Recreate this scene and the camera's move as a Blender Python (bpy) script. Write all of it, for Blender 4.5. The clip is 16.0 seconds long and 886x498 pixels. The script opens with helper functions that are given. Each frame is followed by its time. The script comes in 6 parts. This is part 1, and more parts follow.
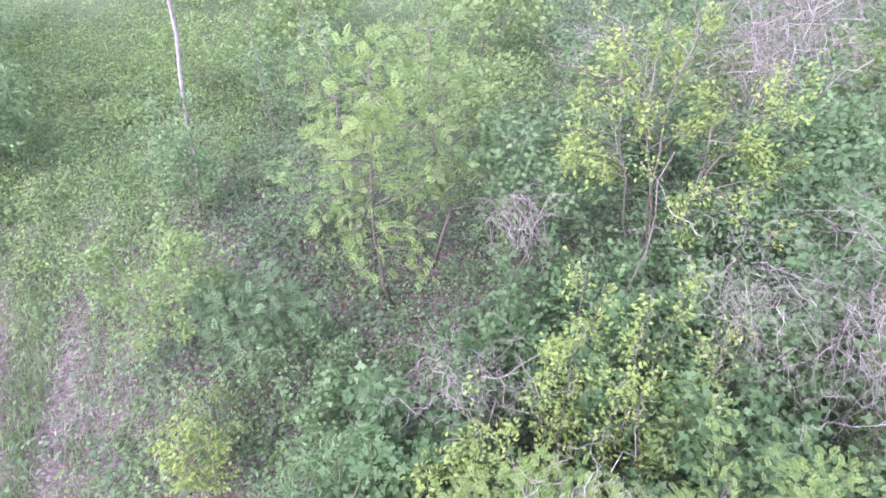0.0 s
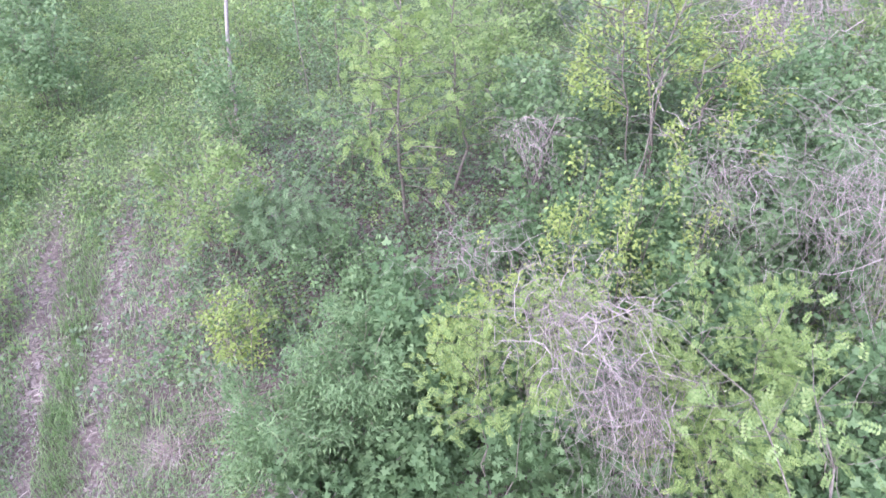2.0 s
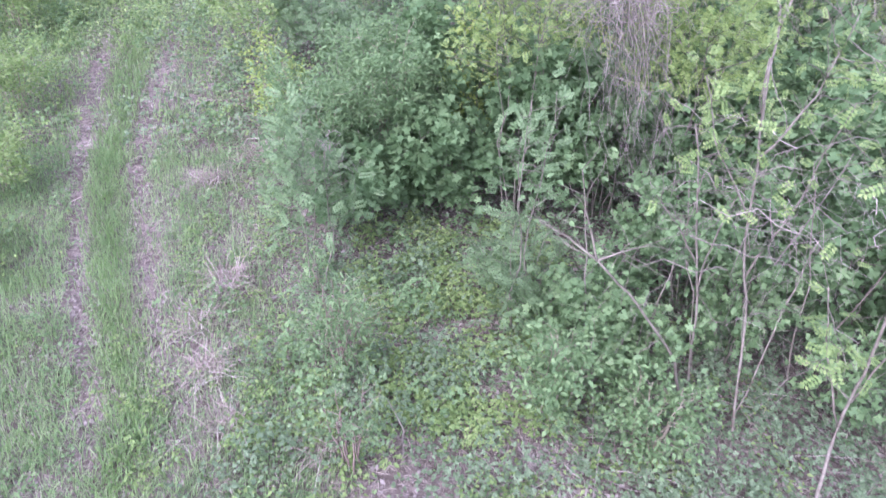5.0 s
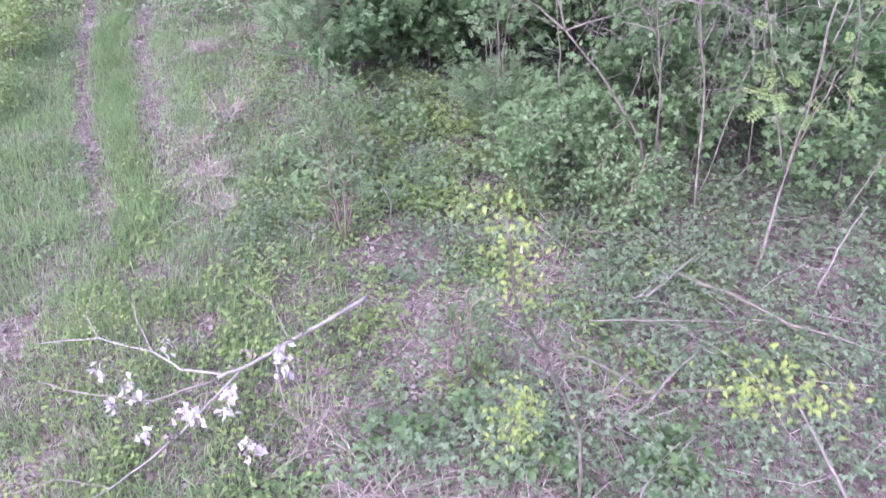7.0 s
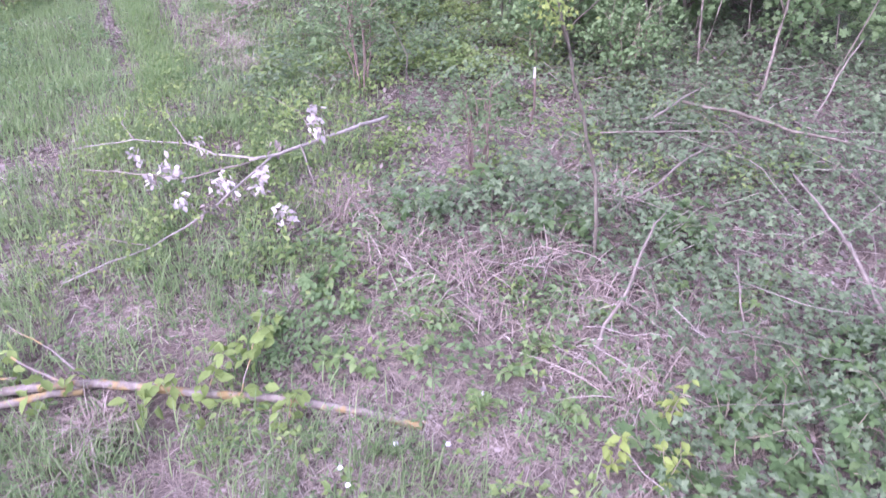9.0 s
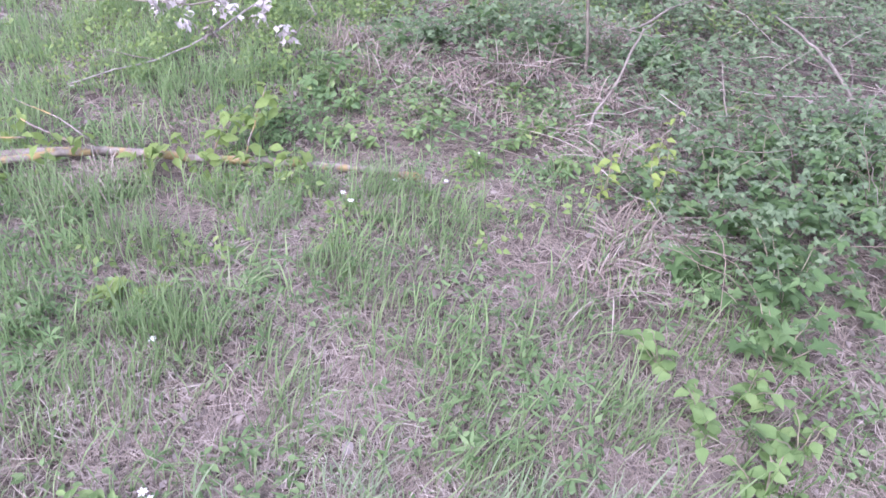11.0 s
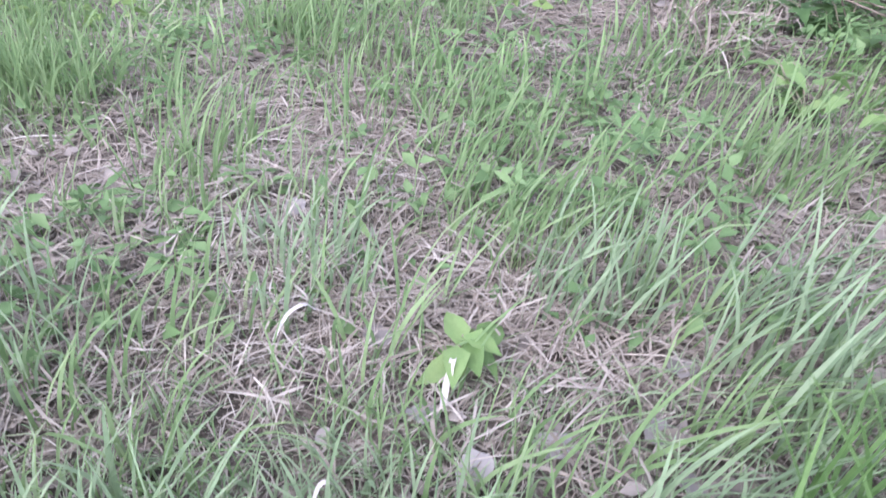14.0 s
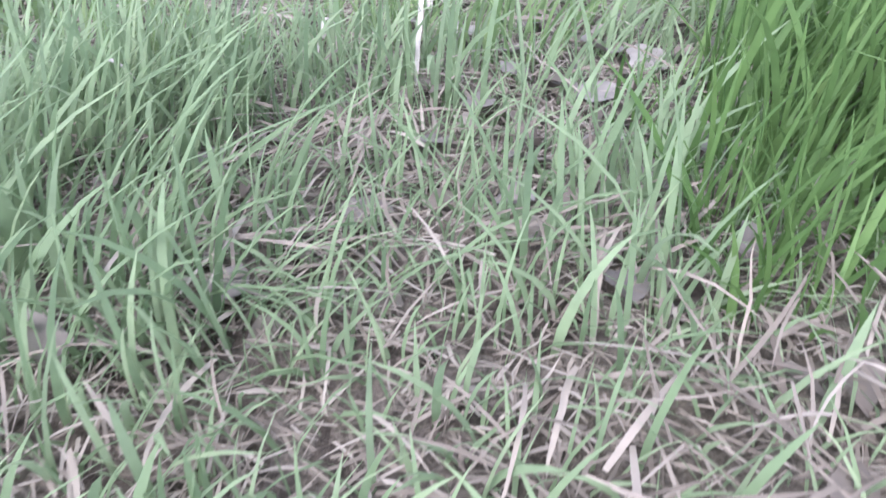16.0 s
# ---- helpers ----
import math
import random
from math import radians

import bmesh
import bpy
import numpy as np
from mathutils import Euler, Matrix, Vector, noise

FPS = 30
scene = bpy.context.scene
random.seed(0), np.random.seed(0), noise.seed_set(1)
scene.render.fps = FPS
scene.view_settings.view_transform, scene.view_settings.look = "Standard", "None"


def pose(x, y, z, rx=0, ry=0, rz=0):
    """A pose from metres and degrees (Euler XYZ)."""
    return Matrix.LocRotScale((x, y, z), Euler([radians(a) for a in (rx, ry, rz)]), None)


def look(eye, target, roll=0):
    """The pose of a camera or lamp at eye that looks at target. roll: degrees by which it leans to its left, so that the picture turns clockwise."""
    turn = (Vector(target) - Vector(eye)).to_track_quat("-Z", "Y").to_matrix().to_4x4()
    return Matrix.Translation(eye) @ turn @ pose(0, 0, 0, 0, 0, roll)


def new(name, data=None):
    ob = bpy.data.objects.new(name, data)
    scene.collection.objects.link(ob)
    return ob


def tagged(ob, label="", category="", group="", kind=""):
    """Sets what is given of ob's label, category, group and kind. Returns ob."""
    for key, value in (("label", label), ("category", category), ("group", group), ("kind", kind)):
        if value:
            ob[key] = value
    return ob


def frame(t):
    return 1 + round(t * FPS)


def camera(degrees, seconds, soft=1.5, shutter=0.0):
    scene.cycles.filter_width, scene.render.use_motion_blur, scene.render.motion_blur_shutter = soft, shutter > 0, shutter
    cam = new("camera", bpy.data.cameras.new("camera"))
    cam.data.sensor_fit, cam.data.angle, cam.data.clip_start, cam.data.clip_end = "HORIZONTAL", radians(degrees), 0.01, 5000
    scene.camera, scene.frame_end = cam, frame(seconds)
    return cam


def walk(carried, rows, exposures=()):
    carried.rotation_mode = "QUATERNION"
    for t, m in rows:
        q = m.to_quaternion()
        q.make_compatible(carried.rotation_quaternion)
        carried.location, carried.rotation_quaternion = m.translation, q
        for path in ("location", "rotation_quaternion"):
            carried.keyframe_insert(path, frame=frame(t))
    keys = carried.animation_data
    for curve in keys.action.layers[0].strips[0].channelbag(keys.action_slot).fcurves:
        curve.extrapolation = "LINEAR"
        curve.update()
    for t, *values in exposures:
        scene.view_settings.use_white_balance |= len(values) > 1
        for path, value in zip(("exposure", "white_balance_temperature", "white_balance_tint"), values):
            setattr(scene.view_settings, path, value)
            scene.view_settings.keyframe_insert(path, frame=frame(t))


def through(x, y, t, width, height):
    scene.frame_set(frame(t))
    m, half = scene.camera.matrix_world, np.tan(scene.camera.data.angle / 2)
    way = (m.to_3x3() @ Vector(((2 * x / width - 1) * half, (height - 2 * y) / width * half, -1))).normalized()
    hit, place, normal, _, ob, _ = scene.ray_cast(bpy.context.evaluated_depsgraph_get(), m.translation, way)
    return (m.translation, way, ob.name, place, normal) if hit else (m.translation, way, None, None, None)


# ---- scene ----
cam = camera(69.0, 16.0, soft=1.5, shutter=0.3)
PATH = [
    (0, (0.001, 0.002, 9.289), (0.0, 1.513, 7.979), -1.5),
    (0.5, (0.023, -0.502, 9.185), (-0.014, 1.012, 7.878), -1.5),
    (1, (-0.015, -1.112, 9.117), (-0.055, 0.412, 7.823), -1.4),
    (1.5, (-0.057, -1.57, 9.036), (-0.096, -0.038, 7.751), -1.1),
    (2, (-0.066, -1.954, 8.723), (-0.109, -0.414, 7.448), -0.7),
    (2.5, (-0.164, -2.384, 8.244), (-0.217, -0.833, 6.983), -0.4),
    (3, (-0.252, -2.913, 7.72), (-0.313, -1.354, 6.469), -0.1),
    (3.5, (-0.299, -3.492, 7.129), (-0.363, -1.923, 5.891), 0.1),
    (4, (-0.309, -4.191, 6.596), (-0.373, -2.611, 5.371), 0.2),
    (4.5, (-0.246, -4.909, 6.105), (-0.313, -3.32, 4.893), 0.5),
    (5, (-0.142, -5.529, 5.628), (-0.209, -3.929, 4.429), 0.7),
    (5.2, (-0.103, -5.729, 5.492), (-0.171, -4.127, 4.297), 0.8),
    (7.3, (0.142, -7.455, 4.061), (0.074, -5.883, 2.826), -0.5),
    (7.5, (0.113, -7.565, 3.938), (0.046, -5.993, 2.703), -0.7),
    (8, (0.051, -7.878, 3.641), (-0.016, -6.304, 2.409), -0.5),
    (8.5, (0.021, -8.231, 3.351), (-0.045, -6.652, 2.125), -0.2),
    (9, (0.003, -8.588, 3.018), (-0.06, -6.998, 1.807), 0.0),
    (9.5, (-0.057, -8.936, 2.694), (-0.113, -7.334, 1.499), 0.2),
    (10, (-0.077, -9.279, 2.374), (-0.125, -7.665, 1.194), 0.6),
    (10.2, (-0.064, -9.388, 2.274), (-0.108, -7.773, 1.096), 0.8),
    (12.3, (-0.003, -9.666, 1.401), (-0.001, -8.074, 0.191), 2.6),
    (12.5, (-0.028, -9.592, 1.31), (-0.029, -7.999, 0.1), 2.5),
    (13, (-0.034, -9.39, 1.118), (-0.045, -7.798, -0.092), 2.0),
    (13.5, (-0.029, -9.283, 0.927), (-0.041, -7.695, -0.288), 1.5),
    (14, (-0.045, -9.258, 0.725), (-0.065, -7.669, -0.49), 0.9),
    (14.5, (-0.07, -9.365, 0.547), (-0.091, -7.775, -0.667), 0.4),
    (15, (-0.037, -9.505, 0.421), (-0.059, -7.916, -0.793), -0.1),
    (15.5, (-0.024, -9.606, 0.364), (-0.04, -8.017, -0.85), -1.2),
    (16, (-0.052, -9.688, 0.329), (-0.038, -8.098, -0.883), -2.3),
]
walk(cam, [(t, look(eye, target, roll)) for t, eye, target, roll in PATH],
     [(0.0, 2.67, 5430, 43), (3.5, 2.55, 5390, 38), (5.0, 2.59, 5340, 44), (7.4, 2.46, 5430, 52), (8.5, 2.41, 5440, 56), (9.5, 2.35, 5530, 51),
      (12.4, 2.25, 5500, 31), (14.5, 2.27, 5560, 26), (16.0, 2.3, 5620, 23)])

# ---- light: bright overcast sky, soft high sun ----
SUN_EL, SUN_AZ = 52.0, 215.0
world = bpy.data.worlds.new("overcast_sky")
scene.world = world
world.use_nodes = True
wn, wl = world.node_tree.nodes, world.node_tree.links
wn.clear()
w_out = wn.new("ShaderNodeOutputWorld")
w_bg = wn.new("ShaderNodeBackground")
w_sky = wn.new("ShaderNodeTexSky")
w_sky.sky_type = "NISHITA"
w_sky.sun_disc = False
w_sky.sun_elevation = radians(SUN_EL)
w_sky.sun_rotation = radians(SUN_AZ)
w_sky.air_density, w_sky.dust_density, w_sky.ozone_density = 1.0, 3.0, 1.0
w_bg.inputs["Strength"].default_value = 0.14
w_grey = wn.new("ShaderNodeHueSaturation")  # cloud veil: most of the blue is gone
w_grey.inputs["Saturation"].default_value = 0.45
wl.new(w_sky.outputs[0], w_grey.inputs["Color"])
wl.new(w_grey.outputs[0], w_bg.inputs[0])
wl.new(w_bg.outputs[0], w_out.inputs[0])
sun_data = bpy.data.lights.new("sun", "SUN")
sun_data.energy, sun_data.angle, sun_data.color = 0.55, radians(80), (1.0, 0.97, 0.92)
sun = new("sun", sun_data)
a_, e_ = radians(SUN_AZ), radians(SUN_EL)
sun_dir = Vector((math.sin(a_) * math.cos(e_), math.cos(a_) * math.cos(e_), math.sin(e_)))
sun.matrix_world = Matrix.Translation((0, 0, 60)) @ sun_dir.to_track_quat("Z", "Y").to_matrix().to_4x4()


# ---- materials ----
def nodes_of(name):
    m = bpy.data.materials.new(name)
    m.use_nodes = True
    m.node_tree.nodes.clear()
    return m, m.node_tree.nodes, m.node_tree.links


def ramp(nodes, stops, mode="LINEAR"):
    r = nodes.new("ShaderNodeValToRGB")
    r.color_ramp.interpolation = mode
    el = r.color_ramp.elements
    while len(el) < len(stops):
        el.new(0.5)
    for e, (p, c) in zip(el, stops):
        e.position, e.color = p, (*c, 1)
    return r


def noise_tex(nodes, links, scale, detail=4.0, rough=0.6):
    co = nodes.new("ShaderNodeTexCoord")
    n = nodes.new("ShaderNodeTexNoise")
    n.inputs["Scale"].default_value, n.inputs["Detail"].default_value, n.inputs["Roughness"].default_value = scale, detail, rough
    links.new(co.outputs["Object"], n.inputs["Vector"])
    return n


def foliage(name, stops, through=0.35, rough=0.5, patch=1.3, own=False):
    """Leaf or blade: each island takes its own colour off the ramp; a slow drift from plant to plant on top."""
    m, n, l = nodes_of(name)
    stops = [(p, tuple(c + 0.07 * (0.3 * k[0] + 0.6 * k[1] + 0.1 * k[2] - c) for c in k)) for p, k in stops]
    geo = n.new("ShaderNodeNewGeometry")
    pick = geo.outputs["Random Per Island"]
    if own:
        pick = n.new("ShaderNodeObjectInfo").outputs["Random"]
    slow = noise_tex(n, l, patch, 3.0)
    fine = noise_tex(n, l, 45.0, 2.0)
    add = n.new("ShaderNodeMath")
    add.operation = "MULTIPLY_ADD"
    l.new(slow.outputs["Fac"], add.inputs[0])
    add.inputs[1].default_value = 0.9
    add.inputs[2].default_value = -0.45
    calm = n.new("ShaderNodeMath")
    calm.operation = "MULTIPLY_ADD"
    l.new(pick, calm.inputs[0])
    calm.inputs[1].default_value, calm.inputs[2].default_value = 0.7, 0.15
    mix = n.new("ShaderNodeMath")
    mix.use_clamp = True
    l.new(add.outputs[0], mix.inputs[0])
    l.new(calm.outputs[0], mix.inputs[1])
    r = ramp(n, stops)
    l.new(mix.outputs[0], r.inputs[0])
    vein = n.new("ShaderNodeMix")
    vein.data_type, vein.blend_type = "RGBA", "MULTIPLY"
    vein.inputs[0].default_value = 0.35
    vr = ramp(n, [(0.3, (0.6, 0.62, 0.6)), (0.7, (1.15, 1.15, 1.1))])
    l.new(fine.outputs["Fac"], vr.inputs[0])
    l.new(r.outputs[0], vein.inputs[6])
    l.new(vr.outputs[0], vein.inputs[7])
    p = n.new("ShaderNodeBsdfPrincipled")
    p.inputs["Roughness"].default_value = rough
    p.inputs["Specular IOR Level"].default_value = 0.13
    l.new(vein.outputs[2], p.inputs["Base Color"])
    tr = n.new("ShaderNodeBsdfTranslucent")
    l.new(vein.outputs[2], tr.inputs[0])
    mx = n.new("ShaderNodeMixShader")
    mx.inputs[0].default_value = through
    l.new(p.outputs[0], mx.inputs[1])
    l.new(tr.outputs[0], mx.inputs[2])
    out = n.new("ShaderNodeOutputMaterial")
    l.new(mx.outputs[0], out.inputs[0])
    return m


def woody(name, stops, scale=14.0, bump=0.5, rough=0.85, blotch=None):
    m, n, l = nodes_of(name)
    geo = n.new("ShaderNodeNewGeometry")
    grain = noise_tex(n, l, scale, 6.0, 0.7)
    add = n.new("ShaderNodeMath")
    add.operation = "MULTIPLY_ADD"
    l.new(geo.outputs["Random Per Island"], add.inputs[0])
    add.inputs[1].default_value, add.inputs[2].default_value = 0.5, -0.25
    mix = n.new("ShaderNodeMath")
    l.new(add.outputs[0], mix.inputs[0])
    l.new(grain.outputs["Fac"], mix.inputs[1])
    r = ramp(n, stops)
    l.new(mix.outputs[0], r.inputs[0])
    col = r.outputs[0]
    if blotch:
        bn = noise_tex(n, l, 7.0, 3.0)
        br = ramp(n, [(0.5, (0, 0, 0)), (0.6, (0.9, 0.9, 0.9))])
        l.new(bn.outputs["Fac"], br.inputs[0])
        bm_ = n.new("ShaderNodeMix")
        bm_.data_type = "RGBA"
        l.new(br.outputs[0], bm_.inputs[0])
        l.new(col, bm_.inputs[6])
        bm_.inputs[7].default_value = (*blotch, 1)
        col = bm_.outputs[2]
    p = n.new("ShaderNodeBsdfPrincipled")
    p.inputs["Roughness"].default_value = rough
    p.inputs["Specular IOR Level"].default_value = 0.25
    l.new(col, p.inputs["Base Color"])
    b = n.new("ShaderNodeBump")
    b.inputs["Strength"].default_value, b.inputs["Distance"].default_value = bump, 0.01
    l.new(grain.outputs["Fac"], b.inputs["Height"])
    l.new(b.outputs[0], p.inputs["Normal"])
    out = n.new("ShaderNodeOutputMaterial")
    l.new(p.outputs[0], out.inputs[0])
    return m


def earth(name):
    """Leaf litter and trodden soil: dark humus, pinkish grey leaf mould, pale straw crumbs."""
    m, n, l = nodes_of(name)
    big = noise_tex(n, l, 0.9, 5.0, 0.6)
    mid = noise_tex(n, l, 9.0, 6.0, 0.7)
    co = n.new("ShaderNodeTexCoord")
    vor = n.new("ShaderNodeTexVoronoi")
    vor.inputs["Scale"].default_value = 26.0
    l.new(co.outputs["Object"], vor.inputs["Vector"])
    rm = ramp(n, [(0.30, (0.05, 0.042, 0.033)), (0.5, (0.13, 0.109, 0.086)), (0.7, (0.26, 0.223, 0.18))])
    l.new(mid.outputs["Fac"], rm.inputs[0])
    rv = ramp(n, [(0.0, (0.08, 0.066, 0.053)), (0.5, (0.185, 0.158, 0.129)), (1.0, (0.33, 0.29, 0.242))])
    sep = n.new("ShaderNodeSeparateColor")
    l.new(vor.outputs["Color"], sep.inputs[0])
    l.new(sep.outputs[0], rv.inputs[0])
    mx = n.new("ShaderNodeMix")
    mx.data_type = "RGBA"
    rb = ramp(n, [(0.4, (0.15, 0.15, 0.15)), (0.6, (0.75, 0.75, 0.75))])
    l.new(big.outputs["Fac"], rb.inputs[0])
    l.new(rb.outputs[0], mx.inputs[0])
    l.new(rm.outputs[0], mx.inputs[6])
    l.new(rv.outputs[0], mx.inputs[7])
    crumb = noise_tex(n, l, 75.0, 5.0, 0.75)
    rc = ramp(n, [(0.32, (0.3, 0.29, 0.28)), (0.5, (0.75, 0.74, 0.73)), (0.7, (1.35, 1.33, 1.3))])
    l.new(crumb.outputs["Fac"], rc.inputs[0])
    mc = n.new("ShaderNodeMix")
    mc.data_type, mc.blend_type = "RGBA", "MULTIPLY"
    mc.inputs[0].default_value = 1.0
    l.new(mx.outputs[2], mc.inputs[6])
    l.new(rc.outputs[0], mc.inputs[7])
    # short turf takes over from the litter away from the thicket and the landing place
    mp = n.new("ShaderNodeMapping")
    mp.inputs["Location"].default_value, mp.inputs["Scale"].default_value = (4.0, -1.0, 0.0), (1.6, 1.0, 0.0)
    l.new(co.outputs["Object"], mp.inputs["Vector"])
    far_off = n.new("ShaderNodeVectorMath")
    far_off.operation = "LENGTH"
    l.new(mp.outputs[0], far_off.inputs[0])
    edge = n.new("ShaderNodeMath")
    edge.operation = "MULTIPLY_ADD"
    l.new(big.outputs["Fac"], edge.inputs[0])
    edge.inputs[1].default_value = 5.0
    l.new(far_off.outputs["Value"], edge.inputs[2])
    turf = n.new("ShaderNodeMapRange")
    turf.inputs["From Min"].default_value, turf.inputs["From Max"].default_value = 13.6, 16.6
    turf.inputs["To Min"].default_value, turf.inputs["To Max"].default_value = 0.0, 0.9
    l.new(edge.outputs[0], turf.inputs["Value"])
    rt = ramp(n, [(0.3, (0.055, 0.08, 0.03)), (0.5, (0.09, 0.125, 0.05)), (0.7, (0.15, 0.18, 0.085))])
    l.new(mid.outputs["Fac"], rt.inputs[0])
    mt = n.new("ShaderNodeMix")
    mt.data_type = "RGBA"
    l.new(turf.outputs["Result"], mt.inputs[0])
    l.new(mc.outputs[2], mt.inputs[6])
    l.new(rt.outputs[0], mt.inputs[7])
    mx = mt
    p = n.new("ShaderNodeBsdfPrincipled")
    p.inputs["Roughness"].default_value = 0.95
    p.inputs["Specular IOR Level"].default_value = 0.15
    l.new(mx.outputs[2], p.inputs["Base Color"])
    b = n.new("ShaderNodeBump")
    b.inputs["Strength"].default_value, b.inputs["Distance"].default_value = 0.8, 0.02
    l.new(crumb.outputs["Fac"], b.inputs["Height"])
    l.new(b.outputs[0], p.inputs["Normal"])
    out = n.new("ShaderNodeOutputMaterial")
    l.new(p.outputs[0], out.inputs[0])
    return m


M_EARTH = earth("leaf_mould_soil")
M_GRASS = foliage("meadow_grass", [(0.0, (0.138, 0.23, 0.084)), (0.5, (0.205, 0.315, 0.118)), (0.85, (0.272, 0.378, 0.158)), (1.0, (0.39, 0.395, 0.25))], 0.5, 0.4, 0.8)
M_GRASS_NEAR = foliage("grey_green_grass", [(0.0, (0.18, 0.258, 0.13)), (0.5, (0.25, 0.335, 0.182)), (0.85, (0.32, 0.398, 0.228)), (1.0, (0.38, 0.395, 0.27))], 0.5, 0.5, 0.8)
M_GRASS_FRESH = foliage("lush_grass", [(0.0, (0.11, 0.192, 0.056)), (0.6, (0.165, 0.265, 0.08)), (1.0, (0.24, 0.345, 0.12))], 0.45, 0.4, 0.8)
M_STRAW = foliage("dry_straw", [(0.0, (0.132, 0.106, 0.083)), (0.5, (0.262, 0.219, 0.17)), (0.85, (0.43, 0.378, 0.308)), (1.0, (0.6, 0.555, 0.475))], 0.15, 0.75)
M_DEADLEAF = foliage("dead_leaf", [(0.0, (0.09, 0.075, 0.062)), (0.5, (0.183, 0.156, 0.13)), (1.0, (0.31, 0.275, 0.237))], 0.1, 0.75)
M_DARK = foliage("dark_green_leaf", [(0.0, (0.084, 0.156, 0.056)), (0.6, (0.13, 0.222, 0.084)), (1.0, (0.19, 0.285, 0.116))], 0.48, 0.6)
M_MID = foliage("mid_green_leaf", [(0.0, (0.09, 0.16, 0.058)), (0.6, (0.148, 0.24, 0.09)), (1.0, (0.215, 0.31, 0.125))], 0.4, 0.45)
M_GREY = foliage("grey_green_leaf", [(0.0, (0.092, 0.155, 0.062)), (0.6, (0.14, 0.22, 0.09)), (1.0, (0.195, 0.28, 0.122))], 0.4, 0.6)
M_YELLOW = foliage("yellow_green_leaf", [(0.0, (0.17, 0.25, 0.055)), (0.6, (0.26, 0.345, 0.075)), (1.0, (0.355, 0.42, 0.105))], 0.45, 0.5)
M_LIME = foliage("lime_green_leaf", [(0.0, (0.125, 0.205, 0.055)), (0.6, (0.19, 0.28, 0.08)), (1.0, (0.28, 0.36, 0.118))], 0.45, 0.45)
M_LEAFSHOOT = foliage("fresh_shoot_leaf", [(0.0, (0.14, 0.222, 0.056)), (0.6, (0.208, 0.298, 0.075)), (1.0, (0.29, 0.37, 0.108))], 0.45, 0.5)
M_BRAMBLE = foliage("bramble_leaf", [(0.0, (0.085, 0.135, 0.062)), (0.6, (0.132, 0.195, 0.094)), (1.0, (0.195, 0.262, 0.134))], 0.35, 0.45)
M_BRAMBLE_OWN = foliage("near_bramble_leaf", [(0.0, (0.062, 0.118, 0.038)), (0.6, (0.104, 0.182, 0.06)), (1.0, (0.165, 0.25, 0.092))], 0.35, 0.45, own=True)
M_HERB_OWN = foliage("near_herb_leaf", [(0.0, (0.12, 0.2, 0.06)), (0.6, (0.17, 0.27, 0.085)), (1.0, (0.25, 0.34, 0.12))], 0.4, 0.4, own=True)
M_WITHERED = foliage("withered_leaf", [(0.0, (0.32, 0.285, 0.26)), (0.6, (0.5, 0.46, 0.425)), (1.0, (0.65, 0.615, 0.575))], 0.2, 0.8)
M_STRAW_PALE = foliage("pale_flat_straw", [(0.0, (0.13, 0.106, 0.083)), (0.5, (0.25, 0.212, 0.168)), (0.88, (0.38, 0.335, 0.278)), (1.0, (0.56, 0.52, 0.45))], 0.15, 0.7)
M_LEAF_PALE = foliage("bleached_dead_leaf", [(0.0, (0.15, 0.13, 0.115)), (0.5, (0.225, 0.202, 0.183)), (1.0, (0.32, 0.295, 0.272))], 0.1, 0.75, own=True)
M_GRASS_DEEP = foliage("deep_green_grass", [(0.0, (0.082, 0.155, 0.042)), (0.6, (0.122, 0.212, 0.06)), (1.0, (0.18, 0.28, 0.09))], 0.45, 0.45, 0.8)
M_GRASS_MID = foliage("fresh_green_grass", [(0.0, (0.142, 0.224, 0.085)), (0.5, (0.2, 0.296, 0.118)), (0.85, (0.258, 0.345, 0.156)), (1.0, (0.34, 0.36, 0.21))], 0.5, 0.5, 0.8)
M_BROWNSTEM = woody("reddish_brown_stem", [(0.25, (0.075, 0.054, 0.04)), (0.5, (0.14, 0.106, 0.08)), (0.75, (0.22, 0.178, 0.138))])
M_PETAL = foliage("white_petal", [(0.0, (0.7, 0.7, 0.7)), (1.0, (0.85, 0.85, 0.85))], 0.3, 0.6)
M_BARK = woody("grey_brown_bark", [(0.25, (0.05, 0.044, 0.031)), (0.5, (0.115, 0.102, 0.074)), (0.75, (0.205, 0.188, 0.142))])
M_GREENBARK = woody("young_bark", [(0.25, (0.09, 0.085, 0.05)), (0.5, (0.17, 0.155, 0.10)), (0.75, (0.27, 0.24, 0.17))])
M_BIRCH = woody("pale_bark", [(0.25, (0.1, 0.091, 0.073)), (0.45, (0.2, 0.185, 0.153)), (0.75, (0.33, 0.312, 0.265))], 9.0)
M_VINE = woody("weathered_dead_vine", [(0.2, (0.115, 0.098, 0.078)), (0.5, (0.215, 0.188, 0.153)), (0.8, (0.345, 0.31, 0.26))], 6.0)
M_DEADWOOD = woody("bleached_dead_wood", [(0.2, (0.075, 0.065, 0.049)), (0.5, (0.148, 0.132, 0.102)), (0.8, (0.25, 0.228, 0.183))], 8.0)
M_LOG = woody("lichen_log_bark", [(0.25, (0.085, 0.073, 0.058)), (0.5, (0.16, 0.142, 0.115)), (0.75, (0.255, 0.232, 0.194))], 18.0, 0.8, 0.9, (0.26, 0.195, 0.075))


